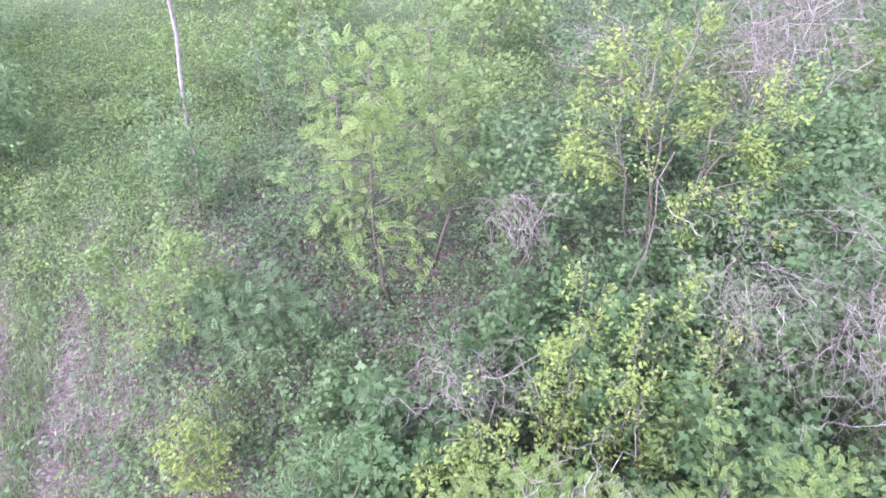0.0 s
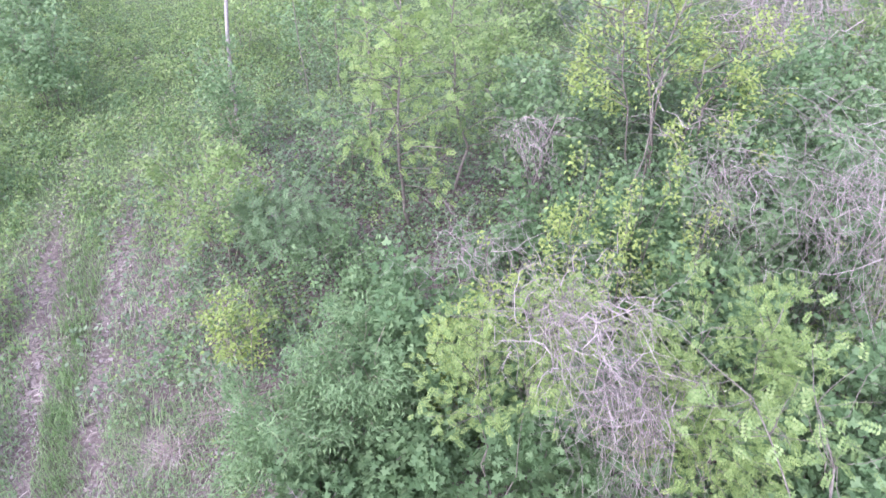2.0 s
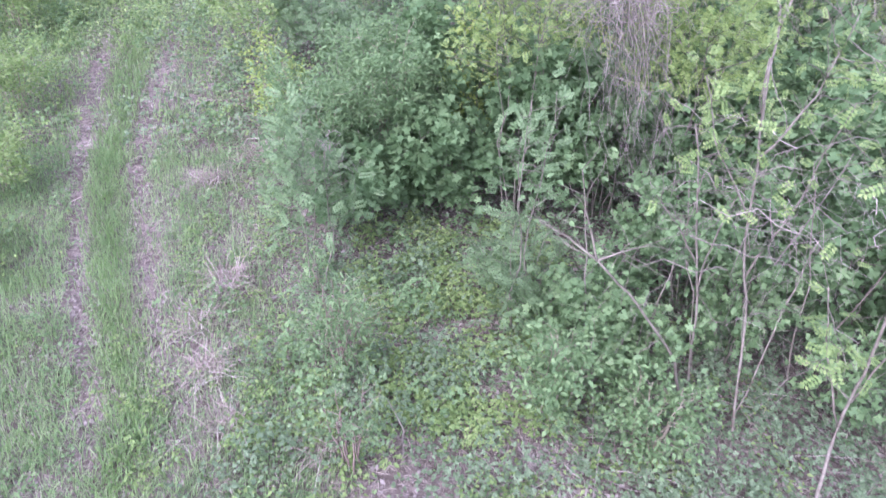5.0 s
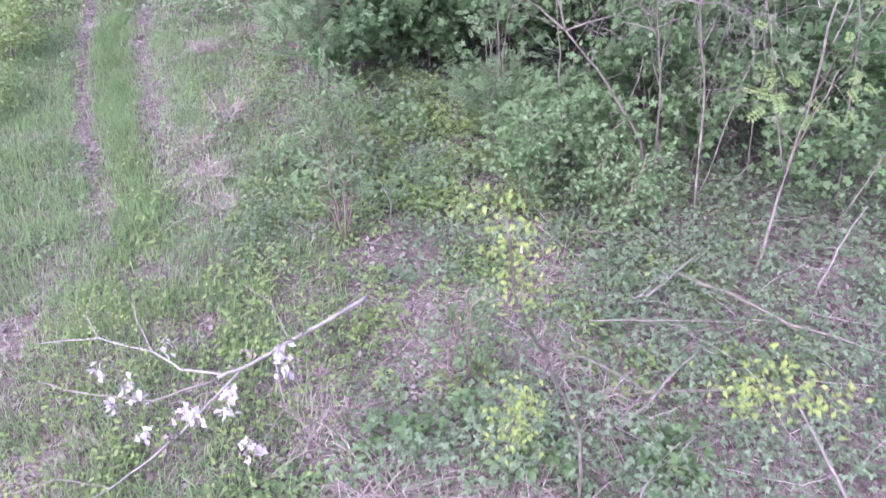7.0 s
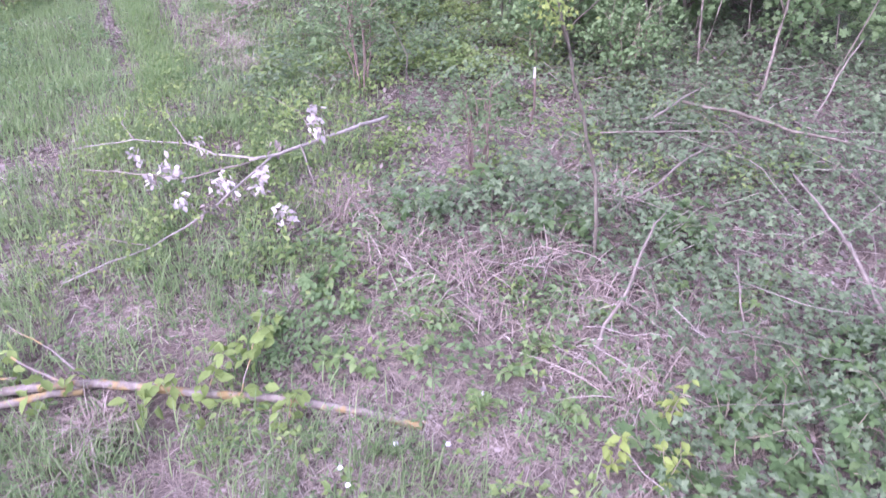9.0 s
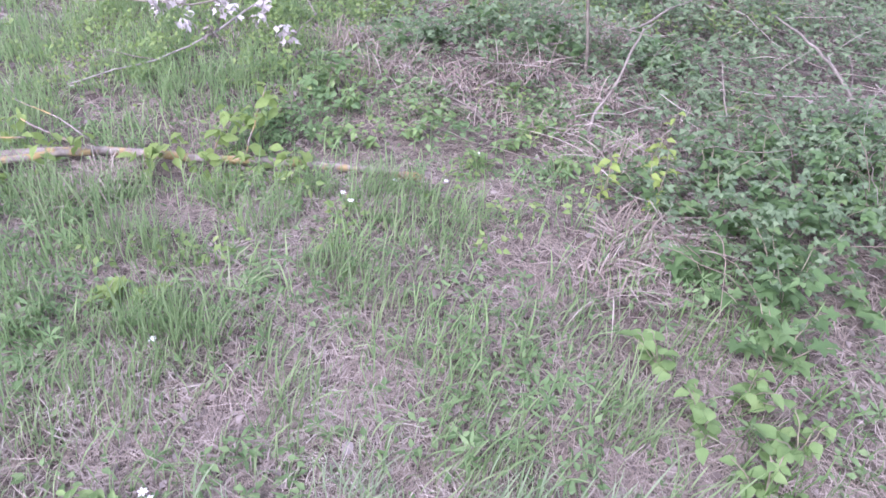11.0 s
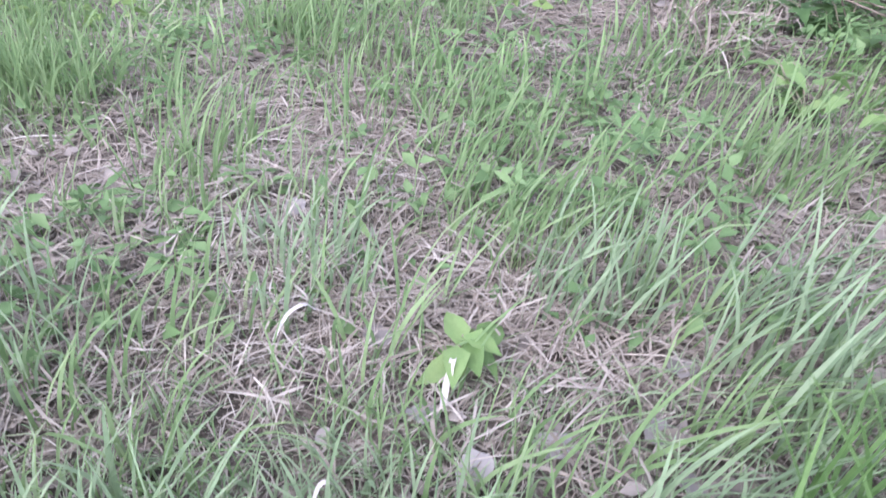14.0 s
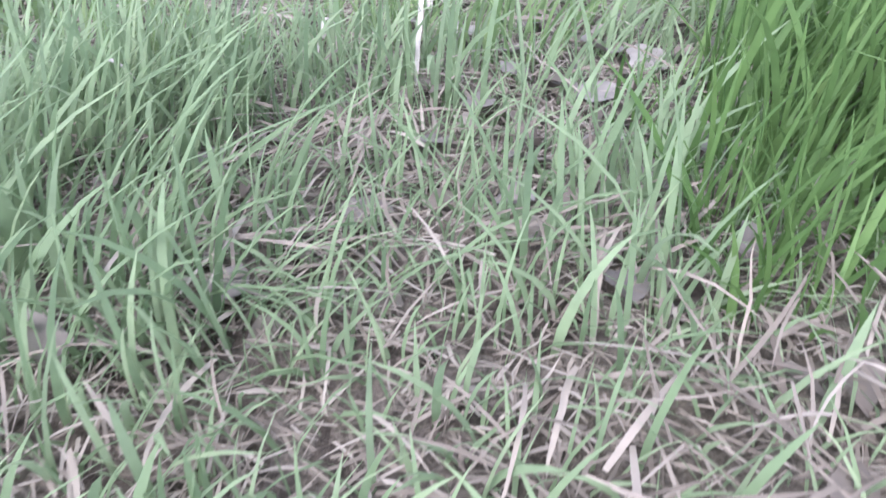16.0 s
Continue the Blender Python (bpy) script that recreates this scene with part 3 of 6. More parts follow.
S_DARK = "dense dark green shrub with lobed leaves"
SHRUBS = [
    # label, x, y, h, r, shape, material, leaf, count, stems, bark, lean
    ("fine-leaved fresh green willow shrub beside the track", -2.35, 2.95, 2.5, 0.95, LANCE, M_MID, 0.10, 9000, 9, M_GREENBARK),
    ("fine-leaved fresh green willow shrub in the thicket", -1.35, 3.55, 2.75, 1.0, LANCE, M_MID, 0.10, 9000, 9, M_GREENBARK),
    (S_DARK + " in the thicket", -0.55, 4.2, 2.7, 0.95, LOBED, M_DARK, 0.13, 3600, 6, M_BARK),
    (S_DARK + " at the clearing's edge", -0.65, 2.95, 1.9, 0.85, LOBED, M_DARK, 0.12, 3200, 6, M_BARK),
    (S_DARK + " at the clearing's edge", -1.75, 2.45, 1.5, 0.7, LOBED, M_DARK, 0.11, 2200, 5, M_BARK),
    ("grey-green young ash shrub with feathered leaves", -2.05, 0.95, 2.75, 0.45, PINNATE, M_GREY, 0.18, 330, 4, M_BARK),
    (S_DARK + " under dead vines", 0.9, 2.95, 2.7, 0.9, LOBED, M_DARK, 0.12, 3400, 6, M_BARK),
    ("airy lime-leaved young locust overgrown with dead vines", 0.55, 2.6, 4.8, 0.95, PINNATE, M_LEAFSHOOT, 0.15, 650, 5, M_BARK),
    (S_DARK + " in the thicket", 1.9, 3.0, 2.9, 1.05, LOBED, M_DARK, 0.12, 3600, 6, M_BARK),
    ("narrow shrub of bright yellow-green shoots", 1.3, 4.5, 4.5, 0.32, OVAL, M_YELLOW, 0.078, 700, 2, M_BARK),
    ("narrow shrub of bright yellow-green shoots", 1.75, 5.2, 4.3, 0.3, OVAL, M_YELLOW, 0.078, 600, 2, M_BARK),
    ("narrow shrub of lime-green shoots", 3.2, 4.9, 4.2, 0.34, OVAL, M_YELLOW, 0.078, 600, 3, M_BARK),
    ("narrow shrub of bright yellow-green shoots", 2.5, 5.3, 4.4, 0.3, OVAL, M_YELLOW, 0.078, 500, 2, M_BARK),
    ("narrow shrub of bright yellow-green shoots", 2.1, 4.4, 4.2, 0.36, OVAL, M_YELLOW, 0.078, 700, 3, M_BARK),
    ("narrow shrub of lime-green shoots", 2.7, 4.2, 4.1, 0.5, OVAL, M_LIME, 0.09, 1000, 4, M_BARK),
    ("narrow shrub of bright yellow-green shoots", 0.45, 3.7, 4.0, 0.4, OVAL, M_YELLOW, 0.075, 900, 3, M_BARK),
    ("narrow shrub of bright yellow-green shoots", -0.2, 3.75, 3.1, 0.35, OVAL, M_YELLOW, 0.085, 600, 3, M_BARK),
    ("dark green lobed-leaved shrub in deep thicket", 2.4, 5.4, 2.9, 1.2, LOBED, M_DARK, 0.13, 3600, 6, M_BARK),
    ("mid-green lobed-leaved shrub in deep thicket", 3.3, 3.9, 3.3, 1.1, LOBED, M_DARK, 0.11, 3400, 6, M_BARK),
    ("airy lime-leaved young locust in the thicket", 2.6, 2.3, 4.3, 1.15, PINNATE, M_LEAFSHOOT, 0.145, 1150, 4, M_BARK),
    ("dark green lobed-leaved shrub in deep thicket", 3.9, 1.9, 2.7, 1.15, LOBED, M_DARK, 0.12, 3800, 7, M_BARK),
    ("dark green lobed-leaved shrub in deep thicket", 4.8, 2.9, 2.9, 1.15, LOBED, M_DARK, 0.12, 3600, 7, M_BARK),
    ("mid-green lobed-leaved shrub behind the saplings", 2.7, 0.9, 1.9, 1.0, LOBED, M_DARK, 0.1, 3300, 6, M_BARK),
    ("dark green lobed-leaved shrub behind the saplings", 4.3, 0.2, 1.9, 1.0, LOBED, M_DARK, 0.12, 2800, 6, M_BARK),
    ("airy grey-green young ash at the clearing", 0.5, 0.2, 3.2, 0.36, PINNATE, M_GREY, 0.17, 130, 3, M_BARK),
    ("dark green low shrub in deep thicket", 0.9, 6.0, 2.0, 1.0, LOBED, M_DARK, 0.13, 2200, 6, M_BARK),
    ("mid-green shrub behind the dead vines", 3.8, 5.9, 3.4, 1.2, OVAL, M_MID, 0.1, 3400, 6, M_BARK),
    ("yellow-green leafy shrub beside the dead vines", 5.9, 4.4, 3.8, 1.1, OVAL, M_LIME, 0.1, 2600, 6, M_BARK),
    ("dark green shrub in the thicket", 5.6, 5.6, 3.6, 1.4, LOBED, M_DARK, 0.13, 4200, 6, M_BARK),
    ("dark ivy-clad shrub in the far thicket", 5.3, 9.0, 3.6, 1.5, LOBED, M_DARK, 0.14, 4600, 6, M_BARK),
    ("dark ivy-clad shrub in the far thicket", 3.6, 7.2, 2.6, 1.2, LOBED, M_DARK, 0.13, 3400, 6, M_BARK),
    ("dark green shrub in the far thicket", 1.7, 7.0, 2.3, 1.1, LOBED, M_DARK, 0.13, 2800, 6, M_BARK),
    ("dark green shrub in the far thicket", 1.7, 9.8, 3.2, 1.4, LOBED, M_MID, 0.13, 3200, 6, M_BARK),
    ("mid-green rounded shrub in the thicket", 7.3, 8.4, 3.0, 1.4, OVAL, M_MID, 0.11, 4200, 6, M_BARK),
    ("mid-green rounded shrub in the thicket", 8.3, 11.5, 3.0, 1.6, LOBED, M_MID, 0.14, 3600, 6, M_BARK),
    ("mid-green shrub in the far thicket", 4.0, 12.4, 3.2, 1.7, OVAL, M_MID, 0.12, 4200, 6, M_BARK),
    ("light green thin shrub in the far thicket", 0.6, 13.2, 3.4, 1.6, OVAL, M_LIME, 0.11, 2600, 5, M_BARK),
    ("light green sapling with airy crown by the track", -4.6, 7.7, 3.1, 1.15, OVAL, M_LIME, 0.09, 2600, 4, M_GREENBARK),
    ("grey-green low shrub behind the willow", -3.4, 7.5, 1.7, 0.9, PINNATE, M_GREY, 0.2, 700, 5, M_BARK),
    ("mid-green low shrub behind the willow", -2.2, 6.8, 1.4, 0.9, OVAL, M_MID, 0.08, 1900, 6, M_BARK),
    ("mid-green low shrub behind the willow", -1.4, 5.6, 1.5, 0.8, LOBED, M_MID, 0.1, 1700, 6, M_BARK),
    ("small yellow-green shrub at the track's edge", -3.55, 4.85, 2.1, 0.42, OVAL, M_YELLOW, 0.075, 800, 4, M_GREENBARK),
    ("small lime-green shrub at the track's edge", -3.6, 5.7, 1.5, 0.6, OVAL, M_LIME, 0.07, 900, 5, M_GREENBARK),
    ("dark green dense shrub across the track", -10.9, 13.6, 2.7, 1.4, LOBED, M_MID, 0.13, 3600, 6, M_BARK),
    ("dark green dense shrub across the track", -12.8, 16.2, 3.4, 1.8, LOBED, M_MID, 0.14, 4000, 6, M_BARK),
    ("light green shrub across the track", -10.7, 9.2, 1.9, 1.1, OVAL, M_LIME, 0.085, 2500, 6, M_GREENBARK),
    ("light green shrub across the track", -12.6, 10.6, 2.6, 1.5, OVAL, M_LIME, 0.1, 3000, 6, M_BARK),
    ("lime-green low shrub across the track", -8.9, 5.7, 1.2, 0.9, OVAL, M_LIME, 0.08, 1800, 6, M_GREENBARK),
    ("lime-green low shrub across the track", -7.7, 3.0, 0.9, 0.8, OVAL, M_LIME, 0.075, 1500, 6, M_GREENBARK),
    ("lime-green low shrub across the track", -6.9, 1.0, 0.6, 0.7, OVAL, M_LIME, 0.07, 1100, 6, M_GREENBARK),
    ("light green thin shrub at the far clearing", -6.6, 16.5, 2.4, 1.5, OVAL, M_LIME, 0.1, 1800, 5, M_BARK),
    ("light green thin shrub at the far clearing", -3.6, 15.3, 2.6, 1.6, OVAL, M_MID, 0.1, 2000, 5, M_BARK),
    ("light green thin shrub at the far clearing", -5.3, 11.3, 2.9, 1.0, OVAL, M_MID, 0.09, 2200, 5, M_GREENBARK),
    ("mid-green thin shrub at the far clearing", -2.6, 10.6, 1.5, 1.0, OVAL, M_MID, 0.085, 1300, 5, M_GREENBARK),
    ("grey-green bramble-like shrub in the clearing", 0.55, 0.5, 1.0, 0.6, PINNATE, M_GREY, 0.16, 380, 5, M_BARK),
    ("airy fine-leaved shrub with rusty brown stems in the clearing", -1.45, -0.42, 1.55, 0.5, LANCE, M_MID, 0.085, 1500, 9, M_BROWNSTEM),
    ("airy grey-green low shrub with rusty brown stems", -1.15, -1.75, 1.2, 0.38, OVAL, M_GREY, 0.06, 420, 6, M_BROWNSTEM),
    ("tall leafy mid-green weeds at the clearing's edge", 0.85, -1.0, 1.4, 0.5, OVAL, M_MID, 0.075, 1500, 8, M_GREENBARK),
    ("tall leafy mid-green weeds among the saplings", 1.75, -1.35, 1.0, 0.5, OVAL, M_MID, 0.07, 1300, 8, M_GREENBARK),
    ("lime-green thin shrub before the far dead vines", 6.4, 14.4, 2.6, 1.3, OVAL, M_LIME, 0.11, 2200, 5, M_BARK),
    ("lime-green thin shrub before the far dead vines", 9.6, 13.2, 2.8, 1.3, OVAL, M_LIME, 0.11, 2400, 5, M_BARK),
    ("mid-green leafy shrub at the saplings' feet", 1.25, -0.15, 1.3, 0.6, LOBED, M_MID, 0.1, 1100, 5, M_BARK),
    ("low mid-green shrub among the saplings", 1.7, -0.5, 1.0, 0.55, LOBED, M_MID, 0.085, 700, 5, M_BARK),
    ("low mid-green shrub among the saplings", 3.9, -0.8, 1.3, 0.6, LOBED, M_MID, 0.085, 800, 5, M_BARK),
    ("low mid-green shrub among the saplings", 4.8, -1.4, 1.2, 0.6, LOBED, M_MID, 0.085, 700, 5, M_BARK),
    ("low mid-green shrub among the saplings", 2.9, -0.1, 1.4, 0.6, LOBED, M_MID, 0.085, 800, 5, M_BARK),
    ("far thicket shrub with dull green leaves", 9.5, 6.5, 3.4, 1.8, OVAL, M_MID, 0.12, 3600, 6, M_BARK),
    ("far thicket shrub with dull green leaves", 7.2, 3.6, 3.4, 1.5, LOBED, M_MID, 0.13, 3400, 6, M_BARK),
    ("far thicket shrub with dull green leaves", 6.0, 0.5, 2.2, 1.2, LOBED, M_MID, 0.12, 2600, 6, M_BARK),
    ("far thicket shrub with dull green leaves", 11.5, 15.0, 3.6, 2.0, OVAL, M_MID, 0.15, 3200, 6, M_BARK),
    ("far thicket shrub with dull green leaves", 7.0, 17.5, 3.4, 2.2, OVAL, M_MID, 0.15, 3000, 6, M_BARK),
    ("far thicket shrub with pale green leaves", 1.5, 19.0, 3.4, 2.2, OVAL, M_LIME, 0.15, 2800, 6, M_BARK),
    ("far thicket shrub with pale green leaves", -4.0, 20.5, 3.0, 2.2, OVAL, M_LIME, 0.15, 2600, 6, M_BARK),
    ("far thicket shrub with dull green leaves", -15.5, 20.5, 4.0, 2.4, LOBED, M_DARK, 0.17, 3400, 6, M_BARK),
    ("far thicket shrub with pale green leaves", -9.0, 24.5, 3.0, 2.4, OVAL, M_LIME, 0.16, 2600, 6, M_BARK),
    ("far thicket shrub with dull green leaves", 12.5, 22.0, 4.0, 2.6, OVAL, M_MID, 0.17, 3000, 6, M_BARK),
    ("airy grey-green young shrub beside the bramble mound", 0.12, -3.7, 0.95, 0.4, OVAL, M_GREY, 0.05, 520, 6, M_BROWNSTEM),
]
for i, (label, x, y, h, r, shape, mat, leaf, count, stems, bark) in enumerate(SHRUBS):
    if shape is LOBED:
        leaf, count = (leaf * 0.9, count) if y > 4 else (leaf * 1.0, int(count * 0.85))
    if "locust" in label:
        leaf, count = leaf * 0.78, int(count * 2.1)
    if "shoots" in label:
        leaf, count = leaf * 0.9, int(count * 1.3)
    if y > 9:
        leaf, count = leaf * 1.1, int(count * 0.85)
    shape = DIAMOND if y > 6.5 and (shape is OVAL or shape is LOBED) else OVAL4 if shape is OVAL else LOBED6 if shape is LOBED and (y > 3.2 or x > 3.5) else shape
    shrub("shrub", label, "shrub", x, y, h, r, shape, mat, leaf, count, 100 + i, stems, bark, low=0.5 if mat is M_GREY else 0.62 if "locust" in label else 0.25, spray=22 if "shoots" in label else 1)

# tall slender saplings
shrub("sapling", "tall slender yellow-leaved locust sapling", "sapling", -1.0, 8.6, 6.2, 1.25, PINNATE, M_LEAFSHOOT, 0.2, 620, 301, 1, M_BARK, low=0.25, up=0.3, thick=0.035, droop=0.3)
shrub("sapling", "tall slender yellow-leaved locust sapling", "sapling", -0.2, 9.6, 5.6, 1.2, PINNATE, M_LIME, 0.2, 600, 302, 1, M_BARK, low=0.25, up=0.3, thick=0.03, droop=0.3)
shrub("sapling", "tall slender lime-leaved locust sapling", "sapling", -1.9, 10.4, 5.2, 1.1, PINNATE, M_LIME, 0.2, 500, 303, 1, M_BARK, low=0.25, up=0.3, thick=0.03, droop=0.3)
shrub("small_tree", "forked shrub tree with bright yellow leaf sprays", "tree", 3.7, 8.8, 5.1, 2.1, OVAL4, M_YELLOW, 0.085, 4600, 304, 5, M_BARK, low=0.6, up=0.35, thick=0.03, spray=46)


def slim_tree(name, label, category, x, y, lines, mat, leaves, shape, leaf_mat, leaf, seed, twigs=3, reach=0.5, bare=0.0):
    """A slim tree given by its main lines (start radius, end radius, points), with side twigs and sparse leaves."""
    rng = np.random.default_rng(seed)
    z = float(gz(x, y))
    root = thing(name, x, y, z, label, category)
    spots = []
    for k, (r0, r1, pts) in enumerate(lines):
        pts = np.array(pts, float) - (x, y, z)
        fine = [pts[0]]
        for a, b_ in zip(pts[:-1], pts[1:]):
            fine.extend(crooked(rng, a, b_, 5, 0.035)[1:])
        fine = np.array(fine)
        bb = Bundle()
        tube(bb, fine, r0, r1, 7)
        limb = bb.put("trunk" if k == 0 else "limb", mat, root)
        for q in range(twigs):
            i = rng.integers(len(fine) // 3, len(fine))
            d = rng.normal(0, 1, 3) + (0, 0, 0.4)
            e = fine[i] + d / np.linalg.norm(d) * reach * rng.uniform(0.4, 1.2)
            tw = crooked(rng, fine[i], e, 6, 0.09)
            tb = Bundle()
            tube(tb, tw, max(0.004, r1 * 0.5), 0.0025, 4)
            tb.put("twig", mat, limb)
            spots.append(tw[2:])
        spots.append(fine[-4:])
    spots = np.concatenate(spots)
    crown = Bundle()
    spots = spots[spots[:, 2] > bare]
    pos = spots[rng.integers(0, len(spots), leaves)] + rng.normal(0, leaf * (0.6 if shape is PINNATE else 1.8), (leaves, 3))
    strew(crown, shape, pos, leaf, rng, 0.6)
    crown.put("crown", leaf_mat, root)
    return root


slim_tree("sapling", "slim brown-stemmed sapling rising out of the brambles", "sapling", 2.68, -1.35,
          [(0.015, 0.009, [(2.68, -1.35, -0.05), (2.67, -1.0, 0.6), (2.66, -0.76, 1.16), (2.44, -0.69, 2.01), (2.31, -0.61, 2.96), (2.16, -0.54, 3.85)]),
           (0.01, 0.004, [(2.5, -0.7, 1.8), (2.85, -0.5, 2.6), (3.1, -0.3, 3.4)]), (0.009, 0.004, [(2.4, -0.65, 2.4), (2.0, -0.5, 3.0), (1.8, -0.3, 3.6)]),
           (0.012, 0.004, [(2.3, -0.6, 3.0), (2.7, -0.4, 3.5), (2.9, -0.2, 4.1)]), (0.01, 0.004, [(2.25, -0.58, 3.3), (2.5, 0.3, 4.0), (2.3, 1.3, 4.5), (1.9, 2.0, 4.5)]),
           (0.014, 0.005, [(2.45, 0.1, 3.8), (2.8, 0.8, 4.3), (2.9, 1.5, 4.4)])], M_BARK, 280, PINNATE, M_LIME, 0.16, 305, 12, 0.75, 2.6)
slim_tree("sapling", "leaning bleached sapling with forked bare top", "sapling", 2.33, -0.85,
          [(0.018, 0.01, [(2.33, -0.85, -0.05), (2.05, -0.81, 0.78), (1.55, -0.78, 1.48), (1.09, -0.75, 1.98)]), (0.013, 0.004, [(1.09, -0.75, 1.98), (0.8, -0.7, 2.2), (0.5, -0.65, 2.35)]),
           (0.013, 0.004, [(1.09, -0.75, 1.98), (1.3, -0.7, 2.05), (1.63, -0.6, 2.1)]), (0.012, 0.004, [(1.09, -0.75, 1.98), (0.95, -0.7, 2.4), (0.85, -0.6, 2.85)])],
          M_BARK, 60, OVAL, M_MID, 0.08, 307, 7, 0.5)
slim_tree("sapling", "thin pale-branched sapling among the brambles", "sapling", 2.38, -0.68,
          [(0.014, 0.008, [(2.38, -0.68, -0.05), (2.18, -0.55, 1.48), (2.0, -0.47, 2.28), (1.79, -0.38, 3.2)]), (0.011, 0.004, [(2.17, -0.54, 1.5), (2.2, -0.5, 2.0), (2.35, -0.44, 2.7)]),
           (0.01, 0.004, [(2.1, -0.5, 1.8), (1.85, -0.45, 2.2), (1.6, -0.4, 2.5)])], M_BARK, 140, OVAL, M_MID, 0.08, 308, 8, 0.5)
slim_tree("sapling", "slim forked brown sapling over the brambles", "sapling", 2.95, -2.4,
          [(0.017, 0.01, [(2.95, -2.4, -0.05), (3.1, -2.05, 0.45), (3.28, -1.66, 0.93), (3.3, -1.6, 1.5), (3.25, -1.5, 2.3), (3.35, -1.3, 3.4)]), (0.01, 0.004, [(3.29, -1.64, 1.2), (3.45, -1.55, 1.9), (3.8, -1.4, 2.7)]),
           (0.011, 0.005, [(3.28, -1.66, 0.9), (3.0, -1.5, 1.6), (2.8, -1.4, 2.3)]), (0.01, 0.004, [(3.28, -1.55, 2.0), (3.5, -1.3, 2.7), (3.9, -1.2, 3.3)])], M_BARK, 110, PINNATE, M_LIME, 0.16, 306, 8, 0.6, 1.5)
slim_tree("sapling", "slender dark-stemmed sapling with yellow-green leaf sprays", "sapling", 1.0, -4.75,
          [(0.014, 0.006, [(1.0, -4.75, -0.03), (0.92, -4.65, 0.67), (0.75, -4.78, 1.2), (0.56, -4.95, 1.77), (0.36, -5.3, 2.4), (0.27, -5.47, 3.0)]),
           (0.006, 0.003, [(0.6, -4.92, 1.65), (0.45, -5.4, 2.0), (0.3, -5.8, 2.25)]), (0.005, 0.002, [(0.56, -4.95, 1.8), (0.7, -5.4, 2.2), (0.82, -5.68, 2.36), (1.06, -5.72, 2.43), (1.3, -5.86, 2.58)])],
          M_BARK, 620, OVAL4, M_YELLOW, 0.03, 309, 0, 0.3)


def bare_trunk(x, y, z0, tip, r0, r1, mat, name, label, category, seed, limbs=0):
    rng = np.random.default_rng(seed)
    root = thing(name, x, y, float(gz(x, y)), label, category)
    line = crooked(rng, (0, 0, z0), tip, 10, 0.03)
    b = Bundle()
    tube(b, line, r0, r1, 8)
    b.put("trunk", mat, root)
    for k in range(limbs):
        i = rng.integers(3, 9)
        d = rng.normal(0, 1, 3)
        d[2] = abs(d[2]) * 0.5
        lb = Bundle()
        tube(lb, crooked(rng, line[i], line[i] + d / np.linalg.norm(d) * rng.uniform(0.4, 1.2), 6, 0.08), r1 * 0.7, r1 * 0.2, 5)
        lb.put("limb", mat, root)
    return root


bare_trunk(-5.6, 12.25, -0.1, (1.3, 0.0, 8.5), 0.048, 0.036, M_BIRCH, "birch", "slim white birch trunk rising from the brush", "tree", 320, 3)
bare_trunk(-3.9, 13.6, -0.1, (-0.35, 0.2, 5.0), 0.018, 0.009, M_BARK, "dead_sapling", "thin greyish dead sapling in the far clearing", "sapling", 321, 4)
bare_trunk(-3.2, 13.9, -0.1, (0.3, 0.2, 4.5), 0.018, 0.009, M_BARK, "dead_sapling", "thin greyish dead sapling in the far clearing", "sapling", 322, 5)
bare_trunk(1.0, 8.3, -0.1, (0.6, -0.6, 3.2), 0.03, 0.012, M_DEADWOOD, "dead_sapling", "broken bleached dead stem in the thicket", "sapling", 323, 6)
bare_trunk(2.1, 6.1, -0.1, (0.9, 0.9, 4.6), 0.018, 0.008, M_BARK, "dead_sapling", "leaning leafless brown stem in the thicket", "sapling", 324, 6)


for i, (x, y, dx, dy, h) in enumerate([(1.35, -0.2, -0.3, 0.3, 2.2), (2.0, 0.1, 0.35, 0.2, 2.6), (2.55, -0.3, -0.5, 0.4, 2.4), (3.05, 0.2, 0.4, -0.2, 2.8), (3.55, -0.5, -0.35, 0.5, 2.5), (3.9, -0.2, 0.5, 0.1, 2.9),
                                       (4.4, -0.9, -0.4, 0.6, 2.6), (4.1, -1.5, 0.6, 0.3, 2.2), (2.75, -1.05, 0.5, 0.7, 2.0)]):
    bare_trunk(x, y, -0.05, (dx, dy, h), 0.011, 0.005, M_BARK if i % 3 else M_DEADWOOD, "dead_sapling", "thin leafless stem standing among the brambles", "sapling", 330 + i, 5)


